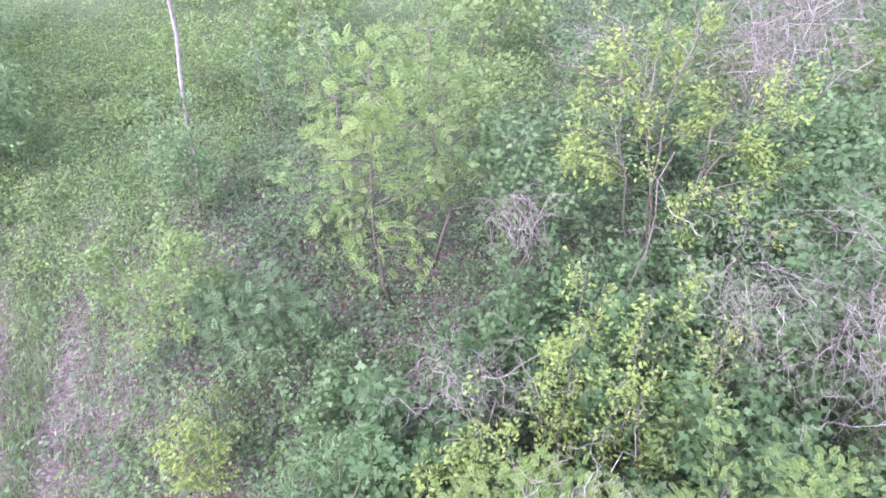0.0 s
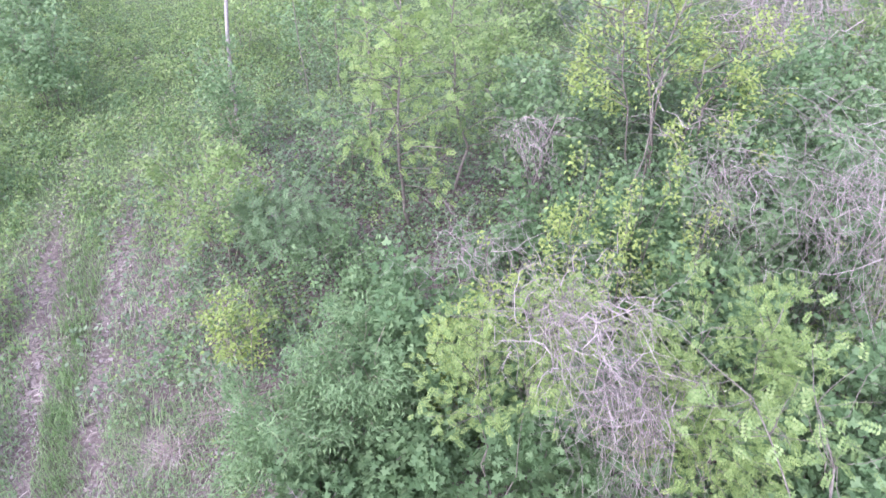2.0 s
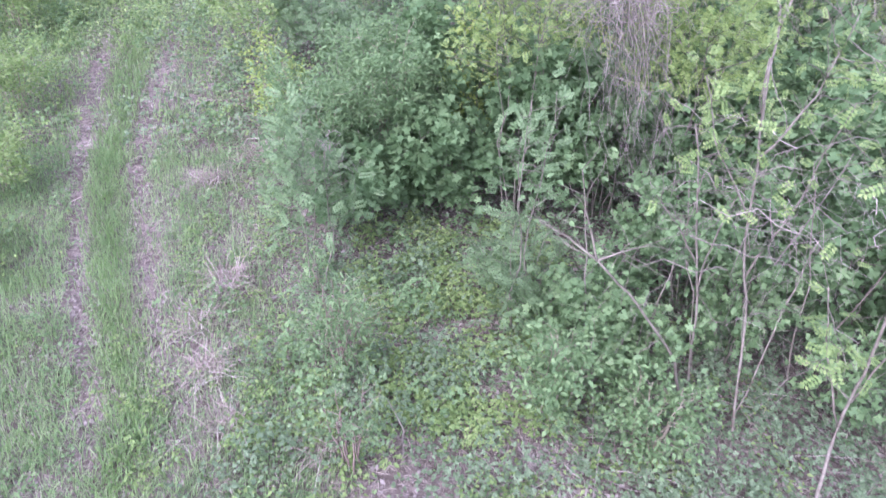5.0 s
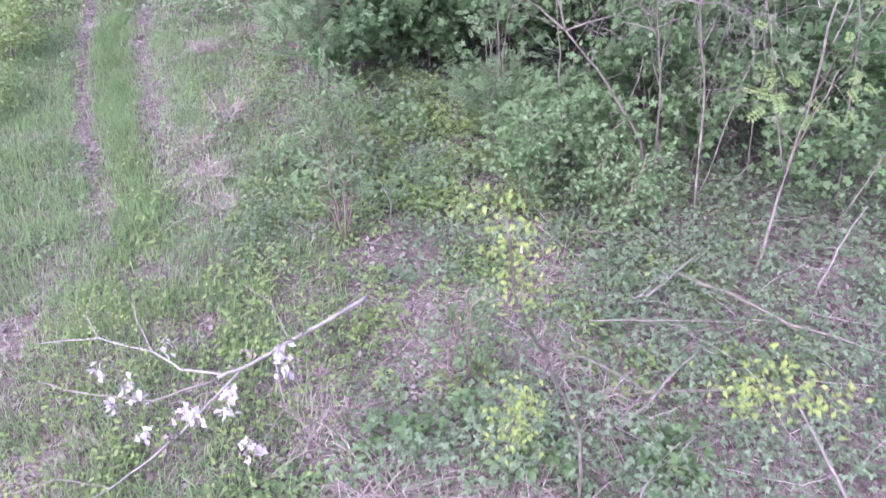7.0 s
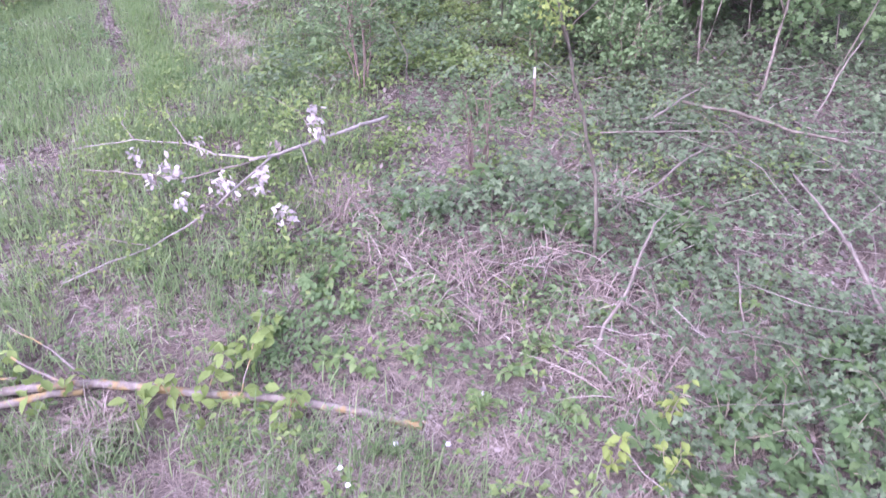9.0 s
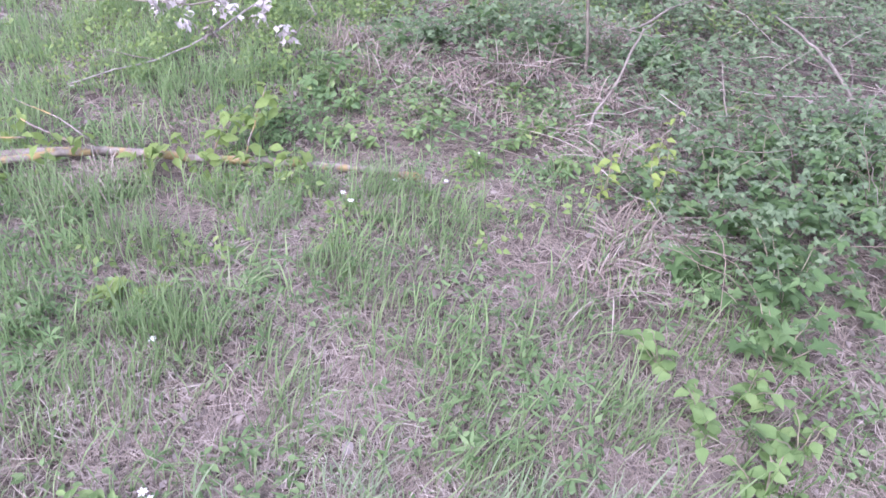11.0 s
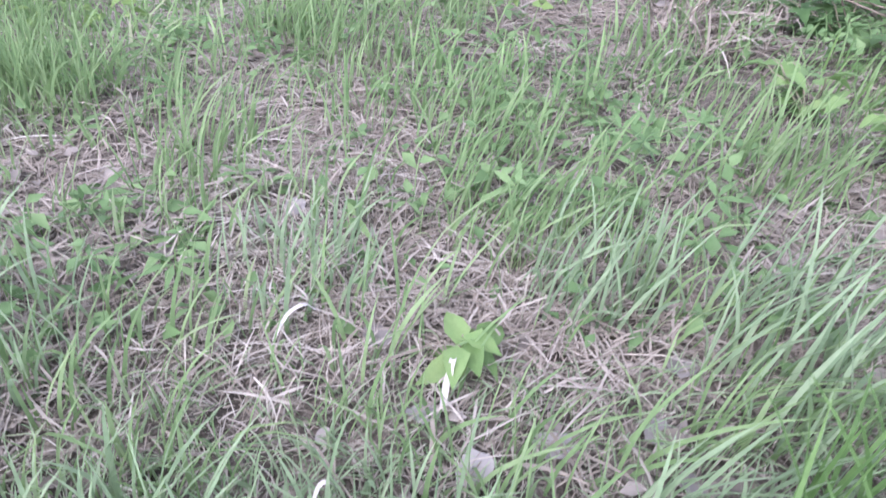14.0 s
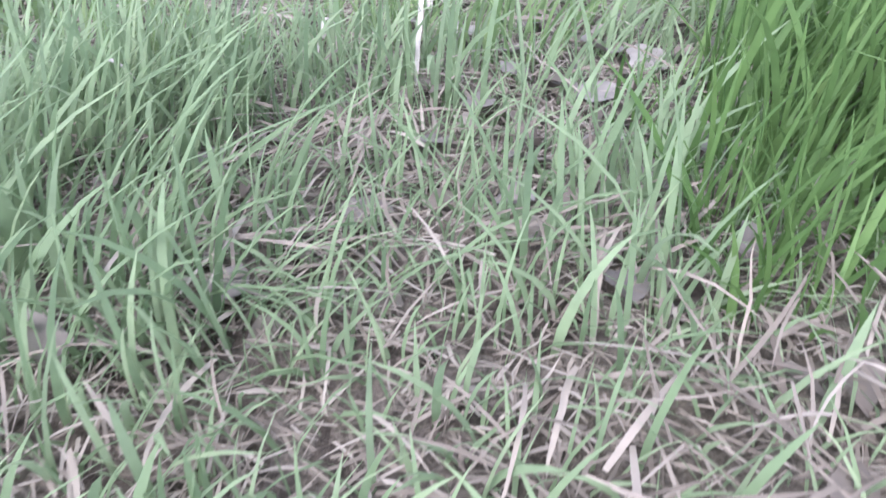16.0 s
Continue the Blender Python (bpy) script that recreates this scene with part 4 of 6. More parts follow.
# ---- dead climbing vines ----
def vine_tangle(x, y, label, seed, n, cx, cy, top, spread_xy, fall, thick=0.008, pale=False):
    """Grey leafless vines heaped over a shrub and hanging down on one side."""
    rng = np.random.default_rng(seed)
    root = thing("dead_vine_tangle", x, y, float(gz(x, y)), label, "dead vines")
    heap, hang = Bundle(), Bundle()
    for k in range(n):
        s = np.array([cx, cy, top]) + rng.normal(0, 1, 3) * (spread_xy * 0.5, spread_xy * 0.5, 0.25 * spread_xy)
        a = rng.uniform(0, 2 * math.pi)
        ln = rng.uniform(0.5, 1.5) * spread_xy
        e = s + np.array([math.cos(a), math.sin(a) * 0.8, rng.normal(-0.1, 0.35)]) * ln
        p = crooked(rng, s, e, 10, rng.uniform(0.12, 0.3), -rng.uniform(0, 0.2) * ln)
        tube(heap, p, thick * rng.uniform(0.3, 1.0), thick * 0.2, 4, False)
        for q in range(2):
            i = rng.integers(2, 9)
            tube(heap, crooked(rng, p[i], p[i] + rng.normal(0, 0.22, 3) * spread_xy, 5, 0.2), thick * 0.35, thick * 0.15, 3, False)
    for k in range(int(n * 0.8)):
        s = np.array([cx, cy, top]) + rng.normal(0, 1, 3) * (spread_xy * 0.42, spread_xy * 0.3, 0.12)
        e = s + np.array(fall) * rng.uniform(0.3, 1.0) + rng.normal(0, 0.16, 3)
        e[2] = max(e[2], 0.1)
        p = crooked(rng, s, e, 10, rng.uniform(0.1, 0.26), -0.12)
        tube(hang, p, thick * rng.uniform(0.35, 0.9), thick * 0.2, 3, False)
    heap.put("heaped_vine", M_VINE, root, kind="stuff")
    hang.put("hanging_vine", M_VINE, root, kind="stuff")
    return root


vine_tangle(1.0, 2.3, "pale grey dead vines heaped over a tall shrub", 401, 85, -0.05, -0.45, 4.9, 0.6, (0.95, 0.1, -2.7), 0.0056)
vine_tangle(1.9, 2.2, "grey-brown dead vines hanging from a tall shrub", 402, 110, -0.3, -0.2, 3.6, 0.5, (0.5, -0.3, -2.9), 0.006)
vine_tangle(4.9, 4.5, "mass of dead grey vines draped over the thicket", 403, 170, 0.2, -0.15, 4.35, 1.3, (0.1, -0.9, -3.2), 0.0062)
vine_tangle(3.4, 5.3, "thin pale dead vines arching out of the thicket", 404, 50, 0.0, -0.2, 4.2, 0.9, (0.2, -0.5, -1.6), 0.006)
vine_tangle(1.0, 8.0, "pale dead vines caught on a broken stem", 405, 40, 0.1, -0.2, 2.9, 0.5, (0.3, -0.5, -1.8), 0.009)
vine_tangle(0.3, 4.9, "brown dead vines lying in the thicket", 406, 44, 0.0, -0.1, 3.0, 0.8, (0.3, -0.4, -1.4), 0.008)
vine_tangle(8.0, 13.8, "mass of dead grey vines on the far thicket", 407, 90, 0.0, 0.0, 2.9, 1.8, (0.2, -1.2, -2.2), 0.012)
vine_tangle(-2.2, 1.9, "few pale dead vines on a young ash", 408, 26, 0.15, -0.2, 1.7, 0.38, (0.1, -0.3, -0.8), 0.007)
vine_tangle(3.2, -0.3, "dead grey vines strung between thin saplings", 409, 42, -0.3, 0.1, 2.4, 1.0, (0.2, 0.1, -2.0), 0.006)
vine_tangle(6.9, 13.0, "mass of dead grey vines on the far thicket", 411, 80, 0.0, 0.2, 2.6, 1.5, (0.2, -1.0, -2.0), 0.011)
vine_tangle(10.2, 16.2, "mass of dead grey vines on the far thicket", 412, 80, 0.0, 0.0, 3.2, 1.8, (0.2, -1.2, -2.4), 0.012)
vine_tangle(4.6, 14.5, "tangle of bleached dead branches at the far edge", 410, 45, 0.0, 1.8, 1.6, 1.5, (0.5, -0.8, -1.2), 0.014)


# ---- low growth ----
def meadow(x, y):
    """How grassy the ground is: the track's margins and the landing place."""
    left = smooth(0.9, -0.6, x - (-1.3 + 0.35 * wave(x, y, 1.6, 1)))
    near = 0.6 * smooth(-5.9, -6.9, y + 0.35 * wave(x, y, 1.1, 5)) * smooth(1.7, 0.7, x)
    strip = np.exp(-(((x - track_x(y) - 0.5 * rut_gap(y)) / 0.4) ** 2))
    verge = np.exp(-(((x - track_x(y) - rut_gap(y) - 0.6) / 0.5) ** 2)) * 0.75
    verge = np.maximum(verge, 0.6 * np.exp(-(((x - track_x(y) - rut_gap(y) - 1.45) / 0.5) ** 2)))
    far_side = smooth(0.05, -0.3, x - track_x(y))
    back = np.where(y > 3.5, np.maximum(strip, np.maximum(0.45 * far_side, verge)), np.maximum(np.maximum(strip, verge), 0.85 * far_side))
    blend = smooth(-2.2, -0.2, y)
    g = (1 - blend) * np.maximum(left, near) + blend * back
    patch = np.where(y > -2, 0.85 + 0.4 * wave(x, y, 0.5, 7), 0.5 + 0.6 * wave(x, y, 0.45, 7) + 0.3 * wave(x, y, 0.16, 3))
    return np.clip(g * patch, 0.05 * g, 1) * (1 - 0.93 * in_rut(x, y))


def brambly(x, y):
    right = smooth(0.6, 1.6, x - 0.25 * wave(x, y, 0.8, 2)) * smooth(-7.6, -6.6, y + (x - 1.2) * 0.5)
    mound = np.exp(-(((x - 0.3) / 0.8) ** 2 + ((y + 4.4) / 0.45) ** 2)) * 0.9
    clearing = smooth(-2.8, -1.6, y) * smooth(-3.0, -1.9, x) * (0.6 + 0.5 * wave(x, y, 0.9, 4))
    behind = smooth(4.0, 6.0, y) * smooth(-6.0, -4.0, x) * 0.7
    lit = 1 - 0.7 * smooth(0.3, 0.75, wave(x, y, 0.75, 9))
    return np.clip(np.maximum(np.maximum(right, mound), np.maximum(clearing, behind)) * lit, 0, 1)


def herby(x, y):
    return np.clip(0.35 + 0.5 * wave(x, y, 0.6, 12), 0.03, 1) * (1 - 0.85 * in_rut(x, y)) * (1 - 0.75 * lane_zone(x, y))


rng = np.random.default_rng(11)
# heaps of matted straw on the landing place: x, y, number of stalks
STRAW_HEAPS = [(-0.2, -9.28, 90), (0.03, -9.29, 80), (0.08, -9.48, 70), (-0.3, -9.42, 60), (-0.13, -9.1, 60), (0.18, -8.59, 90), (-0.18, -8.45, 70), (-0.31, -8.62, 60), (-0.36, -8.34, 50), (0.2, -9.45, 60),
               (-0.62, -7.71, 60), (-0.61, -8.41, 50), (0.22, -7.42, 90), (0.94, -7.33, 80), (-0.81, -7.33, 60), (-0.68, -7.04, 60), (0.84, -6.82, 90), (-0.15, -7.02, 60), (0.25, -7.95, 70), (0.1, -8.1, 60), (0.6, -8.3, 60)]


def bare(x, y):
    """Trodden strips and litter gaps on the landing place, where grass is thin."""
    lane = np.exp(-(((x + 0.42 + 0.28 * (y + 8.2)) / 0.13) ** 2)) * smooth(-8.9, -8.4, y)
    g = 0.95 * np.exp(-(((x - 0.1) / 0.16) ** 2 + ((y + 9.03) / 0.2) ** 2))
    for cx, cy, n in STRAW_HEAPS:
        g = np.maximum(g, (0.7 if cy > -9 else 0.3) * np.exp(-(((x - cx) / 0.14) ** 2 + ((y - cy) / 0.07) ** 2)))
    return np.maximum(g, 0.7 * lane)


def stuff(name, bundle, mat, label, category):
    ob = bundle.put(name, mat)
    tagged(ob, label, category, kind="stuff")
    return ob


# dry straw and fallen leaves on the soil
b = Bundle()
blades(b, sow(rng, 52000, -2.6, 2.4, -8.6, -5.2, lambda x, y: 0.55 + 0.45 * wave(x, y, 0.4, 3), 0.006), 0.15, 0.0036, rng, flat=True, seg=2)
blades(b, sow(rng, 47000, -5.0, 4.5, -5.6, 2.5, lambda x, y: 0.45 + 0.55 * wave(x, y, 0.6, 3), 0.01), 0.2, 0.006, rng, flat=True, seg=2)
blades(b, sow(rng, 19000, -10, 4, 2.0, 14, lambda x, y: 0.2 + 0.8 * in_rut(x, y), 0.02), 0.2, 0.012, rng, flat=True, seg=2)
stuff("straw", b, M_STRAW, "dry pale straw lying flat on the soil", "straw")
b = Bundle()
blades(b, sow(rng, 11000, -1.3, 1.2, -9.8, -8.0, lambda x, y: (0.6 + 0.5 * wave(x, y, 0.25, 3)) * (1 - 0.6 * (x > 0.14)), 0.012), 0.075, 0.0027, rng, flat=True, seg=3)
blades(b, sow(rng, 30000, -1.2, 1.1, -9.8, -8.0, None, 0.008), 0.036, 0.003, rng, flat=True, seg=2)
blades(b, sow(rng, 3000, -1.9, 1.6, -9.6, -6.6, lambda x, y: 0.4 + 0.6 * wave(x, y, 0.4, 17), 0.03), 0.15, 0.0036, rng, flat=True, seg=4)
blades(b, sow(rng, 9000, -3.0, 0.2, -8.4, -6.0, lambda x, y: 0.5 + 0.5 * wave(x, y, 0.3, 29), 0.02), 0.13, 0.0045, rng, flat=True, seg=2)
blades(b, sow(rng, 16000, -1.9, 1.8, -8.7, -6.5, lambda x, y: 0.35 + 0.6 * wave(x, y, 0.3, 19), 0.03), 0.1, 0.004, rng, flat=True, seg=2)
for cx, cy, n in STRAW_HEAPS:
    a = rng.uniform(0, 6.28, n)
    q = np.sqrt(rng.uniform(0, 1, n))
    p = np.stack([cx + np.cos(a) * q * 0.13, cy + np.sin(a) * q * 0.06, gz(cx, cy) + rng.uniform(0.01, 0.045, n)], 1)
    blades(b, p[: n // 2], 0.09, 0.0036, rng, flat=True, seg=4)
stuff("pale_straw", b, M_STRAW_PALE, "flattened pale straw matted between the grass", "straw")
b = Bundle()
strew(b, OVAL, sow(rng, 9000, -2.6, 2.4, -9.9, -5.0, lambda x, y: 0.35 + 0.6 * wave(x, y, 0.5, 8), 0.012), 0.042, rng, 0.35)
strew(b, DIAMOND, sow(rng, 30000, -6.0, 4.8, -5.2, 3.0, lambda x, y: 0.5 + 0.6 * wave(x, y, 0.7, 8), 0.015), 0.06, rng, 0.35)
strew(b, DIAMOND, sow(rng, 26000, -12, 5, 3.0, 18, lambda x, y: 0.5 + 0.5 * wave(x, y, 0.9, 8), 0.015), 0.085, rng, 0.35)
stuff("leaf_litter", b, M_DEADLEAF, "grey-brown fallen leaves from last year", "leaf litter")

# grass
WIND = (0.08, 0.02)
b = Bundle()
deep_b, mid_b = Bundle(), Bundle()


def gust(p):
    """Lie of the grass: mostly to one side, turning from patch to patch."""
    return 0.24 + 0.25 * wave(p[:, 0], p[:, 1], 0.3, 51), 0.05 + 0.25 * wave(p[:, 0], p[:, 1], 0.35, 53)


def near_sward(p, h, w, lean, seg):
    """Short of the edge of the landing place the blades are lower; the lush side takes the deeper green."""
    tall = h * (0.55 + 0.45 * smooth(-9.55, -9.3, p[:, 1]))
    edge = 0.1 * wave(p[:, 0], p[:, 1], 0.2, 8)
    lush = p[:, 0] + edge > 0.18 + 0.8 * smooth(-9.05, -8.65, p[:, 1])
    mid_ = ~lush & (p[:, 1] + 2 * edge > -8.85)
    for m_, bb in ((~lush & ~mid_, b), (mid_, mid_b), (lush, deep_b)):
        gx_, gy_ = gust(p[m_])
        blades(bb, p[m_], tall[m_], w, rng, lean, (gx_, gy_), seg)


near_sward(sow(rng, 18000, -1.7, 1.5, -9.6, -7.4, lambda x, y: (0.5 + 0.5 * wave(x, y, 0.28, 6) + 0.2 * wave(x, y, 0.11, 2)) * (1 - 0.8 * bare(x, y)) * (0.32 + 1.2 * smooth(-8.5, -9.0, y)), 0), 0.11, 0.0038, 0.6, 4)
near_sward(sow(rng, 17000, -1.7, 1.5, -9.52, -7.4, lambda x, y: (0.35 + 0.6 * wave(x, y, 0.22, 16) + 0.15 * (x < -0.15)) * (1 - 0.85 * bare(x, y)) * (0.34 + 1.1 * smooth(-8.5, -9.0, y)), 0), 0.16, 0.006, 0.4, 5)
mid_b.put("fresh_near_grass", M_GRASS_MID, None, "fresh green grass blades among dry straw", "stuff")["category"] = "grass"
deep_b.put("lush_near_grass", M_GRASS_DEEP, None, "deep green grass blades beside the litter", "stuff")["category"] = "grass"
under = sow(rng, 4200, -0.9, 0.9, -9.72, -8.6, None, 0)
blades(b, under, 0.06, 0.0036, rng, 0.9, (0.1, 0.05), 3)
stuff("near_grass", b, M_GRASS_NEAR, "leaning grey-green grass blades among dry straw", "grass")
b = Bundle()
mid = sow(rng, 46000, -4.2, 2.0, -7.8, -2.6, lambda x, y: meadow(x, y) * np.where(y < -5.5, np.clip(0.55 + 0.7 * wave(x, y, 0.38, 71), 0.08, 1), 1.0) * (1 - 0.8 * bare(x, y)), 0)
blades(b, mid, 0.19, 0.0085, rng, 0.55, WIND, 3)
mid2 = sow(rng, 105000, -9.5, 0.0, -3.4, 4.5, meadow, 0)
blades(b, mid2, 0.19, 0.0095, rng, 0.5, (0.1, 0.1), 2)
far = sow(rng, 80000, -15.0, 2.0, 4.0, 16.0, meadow, 0)
blades(b, far, 0.24, 0.015, rng, 0.5, (0.1, 0.1), 2)
stuff("meadow_grass", b, M_GRASS, "green meadow grass along the track", "grass")
b = Bundle()
lane = sow(rng, 95000, -9.8, -1.6, -3.0, 10.0, lambda x, y: np.clip(np.exp(-(((x - track_x(y) - 0.5 * rut_gap(y)) / (0.32 * rut_gap(y))) ** 2)) * (0.75 + 0.4 * wave(x, y, 0.5, 8))
           + 0.35 * smooth(-0.15, -0.5, x - track_x(y)) * np.clip(0.4 + wave(x, y, 0.7, 14), 0, 1), 0, 1) * (1 - in_rut(x, y)), 0)
blades(b, lane, 0.2, 0.012, rng, 0.5, (0.1, 0.1), 2)
stuff("track_grass", b, M_GRASS_FRESH, "bright green grass strip between the wheel ruts", "grass")


b = Bundle()
def away(x, y):
    """0 over the walked ground and right behind the landing place, 1 outside it."""
    seen = (x > -9) & (x < 5) & (y > -10.6) & (y < 22)
    wide = (y < -2.5) & ((x > 4.2) | (x < -4.6))
    return np.where(seen & ~wide, 0.0, 1.0)


outer = sow(rng, 36000, -34, 30, -26, 44, lambda x, y: away(x, y) * np.clip(0.55 + 0.6 * wave(x, y, 2.5, 41), 0, 1))
blades(b, outer, 0.4, 0.04, rng, 0.6, (0.1, 0.1), 2)
ring = sow(rng, 60000, -17, 15, -20, 8, lambda x, y: away(x, y) * np.clip(0.6 + 0.6 * wave(x, y, 1.5, 43), 0, 1))
blades(b, ring, 0.26, 0.024, rng, 0.7, (0.1, 0.1), 2)
stuff("outer_meadow", b, M_GRASS, "rough green grass of the wider meadow", "grass")


BLADE_SHARED = []


def tussock(x, y, h, n, rad, seed, wid=0.0065):
    """A loose tuft: a sheaf of blades with some broad blades of their own."""
    r_ = np.random.default_rng(seed)
    root = thing("grass_tussock", x, y, float(gz(x, y)), "loose tuft of tall bright green grass" if x > 0.1 or y > -8.3 else "loose tuft of tall grey-green grass", "grass", "grass tufts")
    deep = x > 0.1 and y < -8.7
    n, rad = int(n * (0.5 if deep else 0.42 if y < -7.9 else 0.5)), rad * (1.5 if y < -7.9 else 1.2)
    bb = Bundle()
    a, d = r_.uniform(0, 6.28, n), rad * np.sqrt(r_.uniform(0, 1, n))
    blades(bb, np.stack([np.cos(a) * d, np.sin(a) * d, 0 * a - 0.01], 1), h, wid, r_, 0.36, (0.22, 0.06) if y < -7.9 else (0.1, 0.0), 5)
    green = M_GRASS_DEEP if deep else M_GRASS_MID if y > -8.3 else M_GRASS_NEAR
    bb.put("sheaf", green, root, kind="stuff")
    if not BLADE_SHARED:
        for k in range(15):
            one = Bundle()
            blades(one, [(0, 0, -0.01)], 0.25, 0.009, np.random.default_rng(40 + k), 0.4, (0.2, 0.06), 6)
            BLADE_SHARED.append(mesh_of("blade", np.concatenate(one.v), np.concatenate(one.f), (M_GRASS_MID, M_GRASS_NEAR, M_GRASS_DEEP)[k // 5]))
    for k in range(9):
        ob = new("blade", BLADE_SHARED[k % 5 + (10 if deep else 0 if y > -8.3 else 5)])
        ob.parent = root
        aa, dd = r_.uniform(0, 6.28), rad * r_.uniform(0.1, 1)
        ob.location = (math.cos(aa) * dd, math.sin(aa) * dd, 0)
        ob.rotation_euler = (0, 0, r_.normal(0, 0.5))
        ob.scale = [h / 0.25 * r_.uniform(0.8, 1.15)] * 3
    return root


for i, (x, y, h, n, rad) in enumerate([(0.42, -9.0, 0.27, 420, 0.11), (0.62, -9.15, 0.26, 380, 0.12), (0.33, -9.14, 0.24, 300, 0.08), (0.46, -9.28, 0.22, 260, 0.08), (-0.33, -9.0, 0.17, 170, 0.08), (0.04, -8.25, 0.18, 200, 0.09), (-1.29, -7.6, 0.26, 300, 0.14), (-0.4, -7.32, 0.2, 200, 0.12), (-0.59, -8.01, 0.18, 160, 0.09), (0.5, -8.6, 0.24, 300, 0.13), (0.2, -8.45, 0.2, 160, 0.08),
                                       (-0.42, -8.95, 0.2, 170, 0.08), (-0.5, -9.2, 0.19, 150, 0.08), (-0.75, -8.6, 0.2, 220, 0.12), (-0.3, -8.4, 0.17, 140, 0.1),
                                       (-1.1, -7.7, 0.24, 260, 0.14), (-0.6, -7.2, 0.22, 200, 0.13), (0.05, -8.0, 0.2, 160, 0.1), (0.62, -8.05, 0.22, 160, 0.1),
                                       (-1.7, -7.0, 0.26, 300, 0.18), (-2.1, -6.7, 0.28, 320, 0.2), (-0.35, -6.6, 0.24, 300, 0.2), (0.0, -6.75, 0.22, 220, 0.16),
                                       (-1.6, -4.9, 0.26, 300, 0.2), (-1.95, -5.15, 0.25, 260, 0.2), (-1.2, -5.0, 0.24, 200, 0.18), (-2.6, -4.7, 0.28, 300, 0.25),
                                       (-3.1, -3.0, 0.28, 300, 0.28), (-2.6, -2.4, 0.28, 300, 0.28), (-3.6, -4.2, 0.28, 320, 0.3), (-4.4, -2.6, 0.28, 320, 0.3), (-2.3, -7.3, 0.24, 260, 0.18), (-1.9, -7.6, 0.22, 220, 0.15), (-1.4, -7.1, 0.22, 220, 0.15),
                                       (-1.0, -6.75, 0.22, 220, 0.16), (-2.6, -6.95, 0.26, 260, 0.2), (-0.1, -7.1, 0.2, 160, 0.14), (-1.3, -8.0, 0.2, 200, 0.14), (-1.65, -8.15, 0.2, 200, 0.14), (-2.9, -5.6, 0.26, 260, 0.2), (-2.45, -6.45, 0.24, 200, 0.15), (-1.85, -6.45, 0.22, 160, 0.14), (-1.35, -6.42, 0.2, 140, 0.12), (-0.85, -6.45, 0.24, 200, 0.15), (-0.45, -6.42, 0.22, 180, 0.14)]):
    tussock(x, y, h, n, rad, 500 + i)

# brambles and herbs as ground cover
def cover(bundle, shape, pts, size, hmax, rng, layers=1, tilt=0.45):
    p = np.repeat(pts, layers, 0)
    p[:, :2] += rng.normal(0, size * 1.1, (len(p), 2))
    p[:, 2] += rng.uniform(0.02, hmax, len(p)) * (0.4 + 0.6 * np.clip(wave(p[:, 0], p[:, 1], 0.5, 3) + 0.6, 0, 1.3))
    strew(bundle, shape, p, size, rng, tilt)


def clumps(bundle, shape, pts, size, wide, high, n, rng, tilt=0.4):
    """Small separate plants: a dome of leaves round each place, held out from the middle."""
    k = len(pts)
    a, q = rng.uniform(0, 6.283, (k, n)), np.sqrt(rng.uniform(0.02, 1, (k, n)))
    w = wide * rng.uniform(0.55, 1.3, (k, 1))
    d = np.stack([np.cos(a), np.sin(a), 0.25 + 0 * a], -1)
    p = pts[:, None] + np.stack([d[..., 0] * q * w, d[..., 1] * q * w, 0.02 + high * rng.uniform(0.6, 1.25, (k, 1)) * (1 - 0.75 * q ** 2)], -1)
    strew(bundle, shape, p.reshape(-1, 3), size, rng, tilt, d.reshape(-1, 3), 0.1)


b = Bundle()
clumps(b, TRI_LIGHT, sow(rng, 900, 0.3, 4.6, -7.6, -2.4, brambly), 0.058, 0.15, 0.33, 13, rng)
clumps(b, TRI_FAR, sow(rng, 1700, -3.2, 5.2, -2.6, 2.6, brambly), 0.056, 0.17, 0.36, 16, rng)
cover(b, LOBED6, sow(rng, 3000, -2.6, 5.2, -2.6, 3.2, brambly), 0.055, 0.4, rng, 2)
cover(b, TRI_FAR, sow(rng, 2400, 0.6, 4.8, -7.2, -2.4, brambly), 0.055, 0.2, rng, 2)
cover(b, TRI_LIGHT, sow(rng, 1200, -0.8, 1.4, -5.0, -3.7, lambda x, y: np.exp(-(((x - .3) / .75) ** 2 + ((y + 4.4) / .36) ** 2))), 0.062, 0.5, rng, 3)
cover(b, DIAMOND, sow(rng, 17000, -8, 9, 3.0, 16, lambda x, y: brambly(x, y) * 0.8), 0.10, 0.5, rng, 4)
clumps(b, DIAMOND, sow(rng, 620, -7, 7, 3.5, 14, lambda x, y: 0.3 + 0.7 * brambly(x, y)), 0.1, 0.45, 0.6, 34, rng, 0.6)
clumps(b, DIAMOND, sow(rng, 380, 3, 15, 12, 25), 0.13, 0.6, 0.8, 36, rng, 0.6)
stuff("bramble_cover", b, M_BRAMBLE, "low green brambles covering the soil", "brambles")
b = Bundle()
cover(b, OVAL4, sow(rng, 9000, -3.2, 2.6, -8.6, -2.0, herby), 0.042, 0.08, rng, 3)
cover(b, DIAMOND, sow(rng, 30000, -10.5, 3.0, -2.4, 6.0, herby), 0.048, 0.14, rng, 4)
cover(b, DIAMOND, sow(rng, 15000, -17, 10, 5.0, 24, lambda x, y: herby(x, y) + 0.15 * (1 - lane_zone(x, y))), 0.085, 0.35, rng, 4)
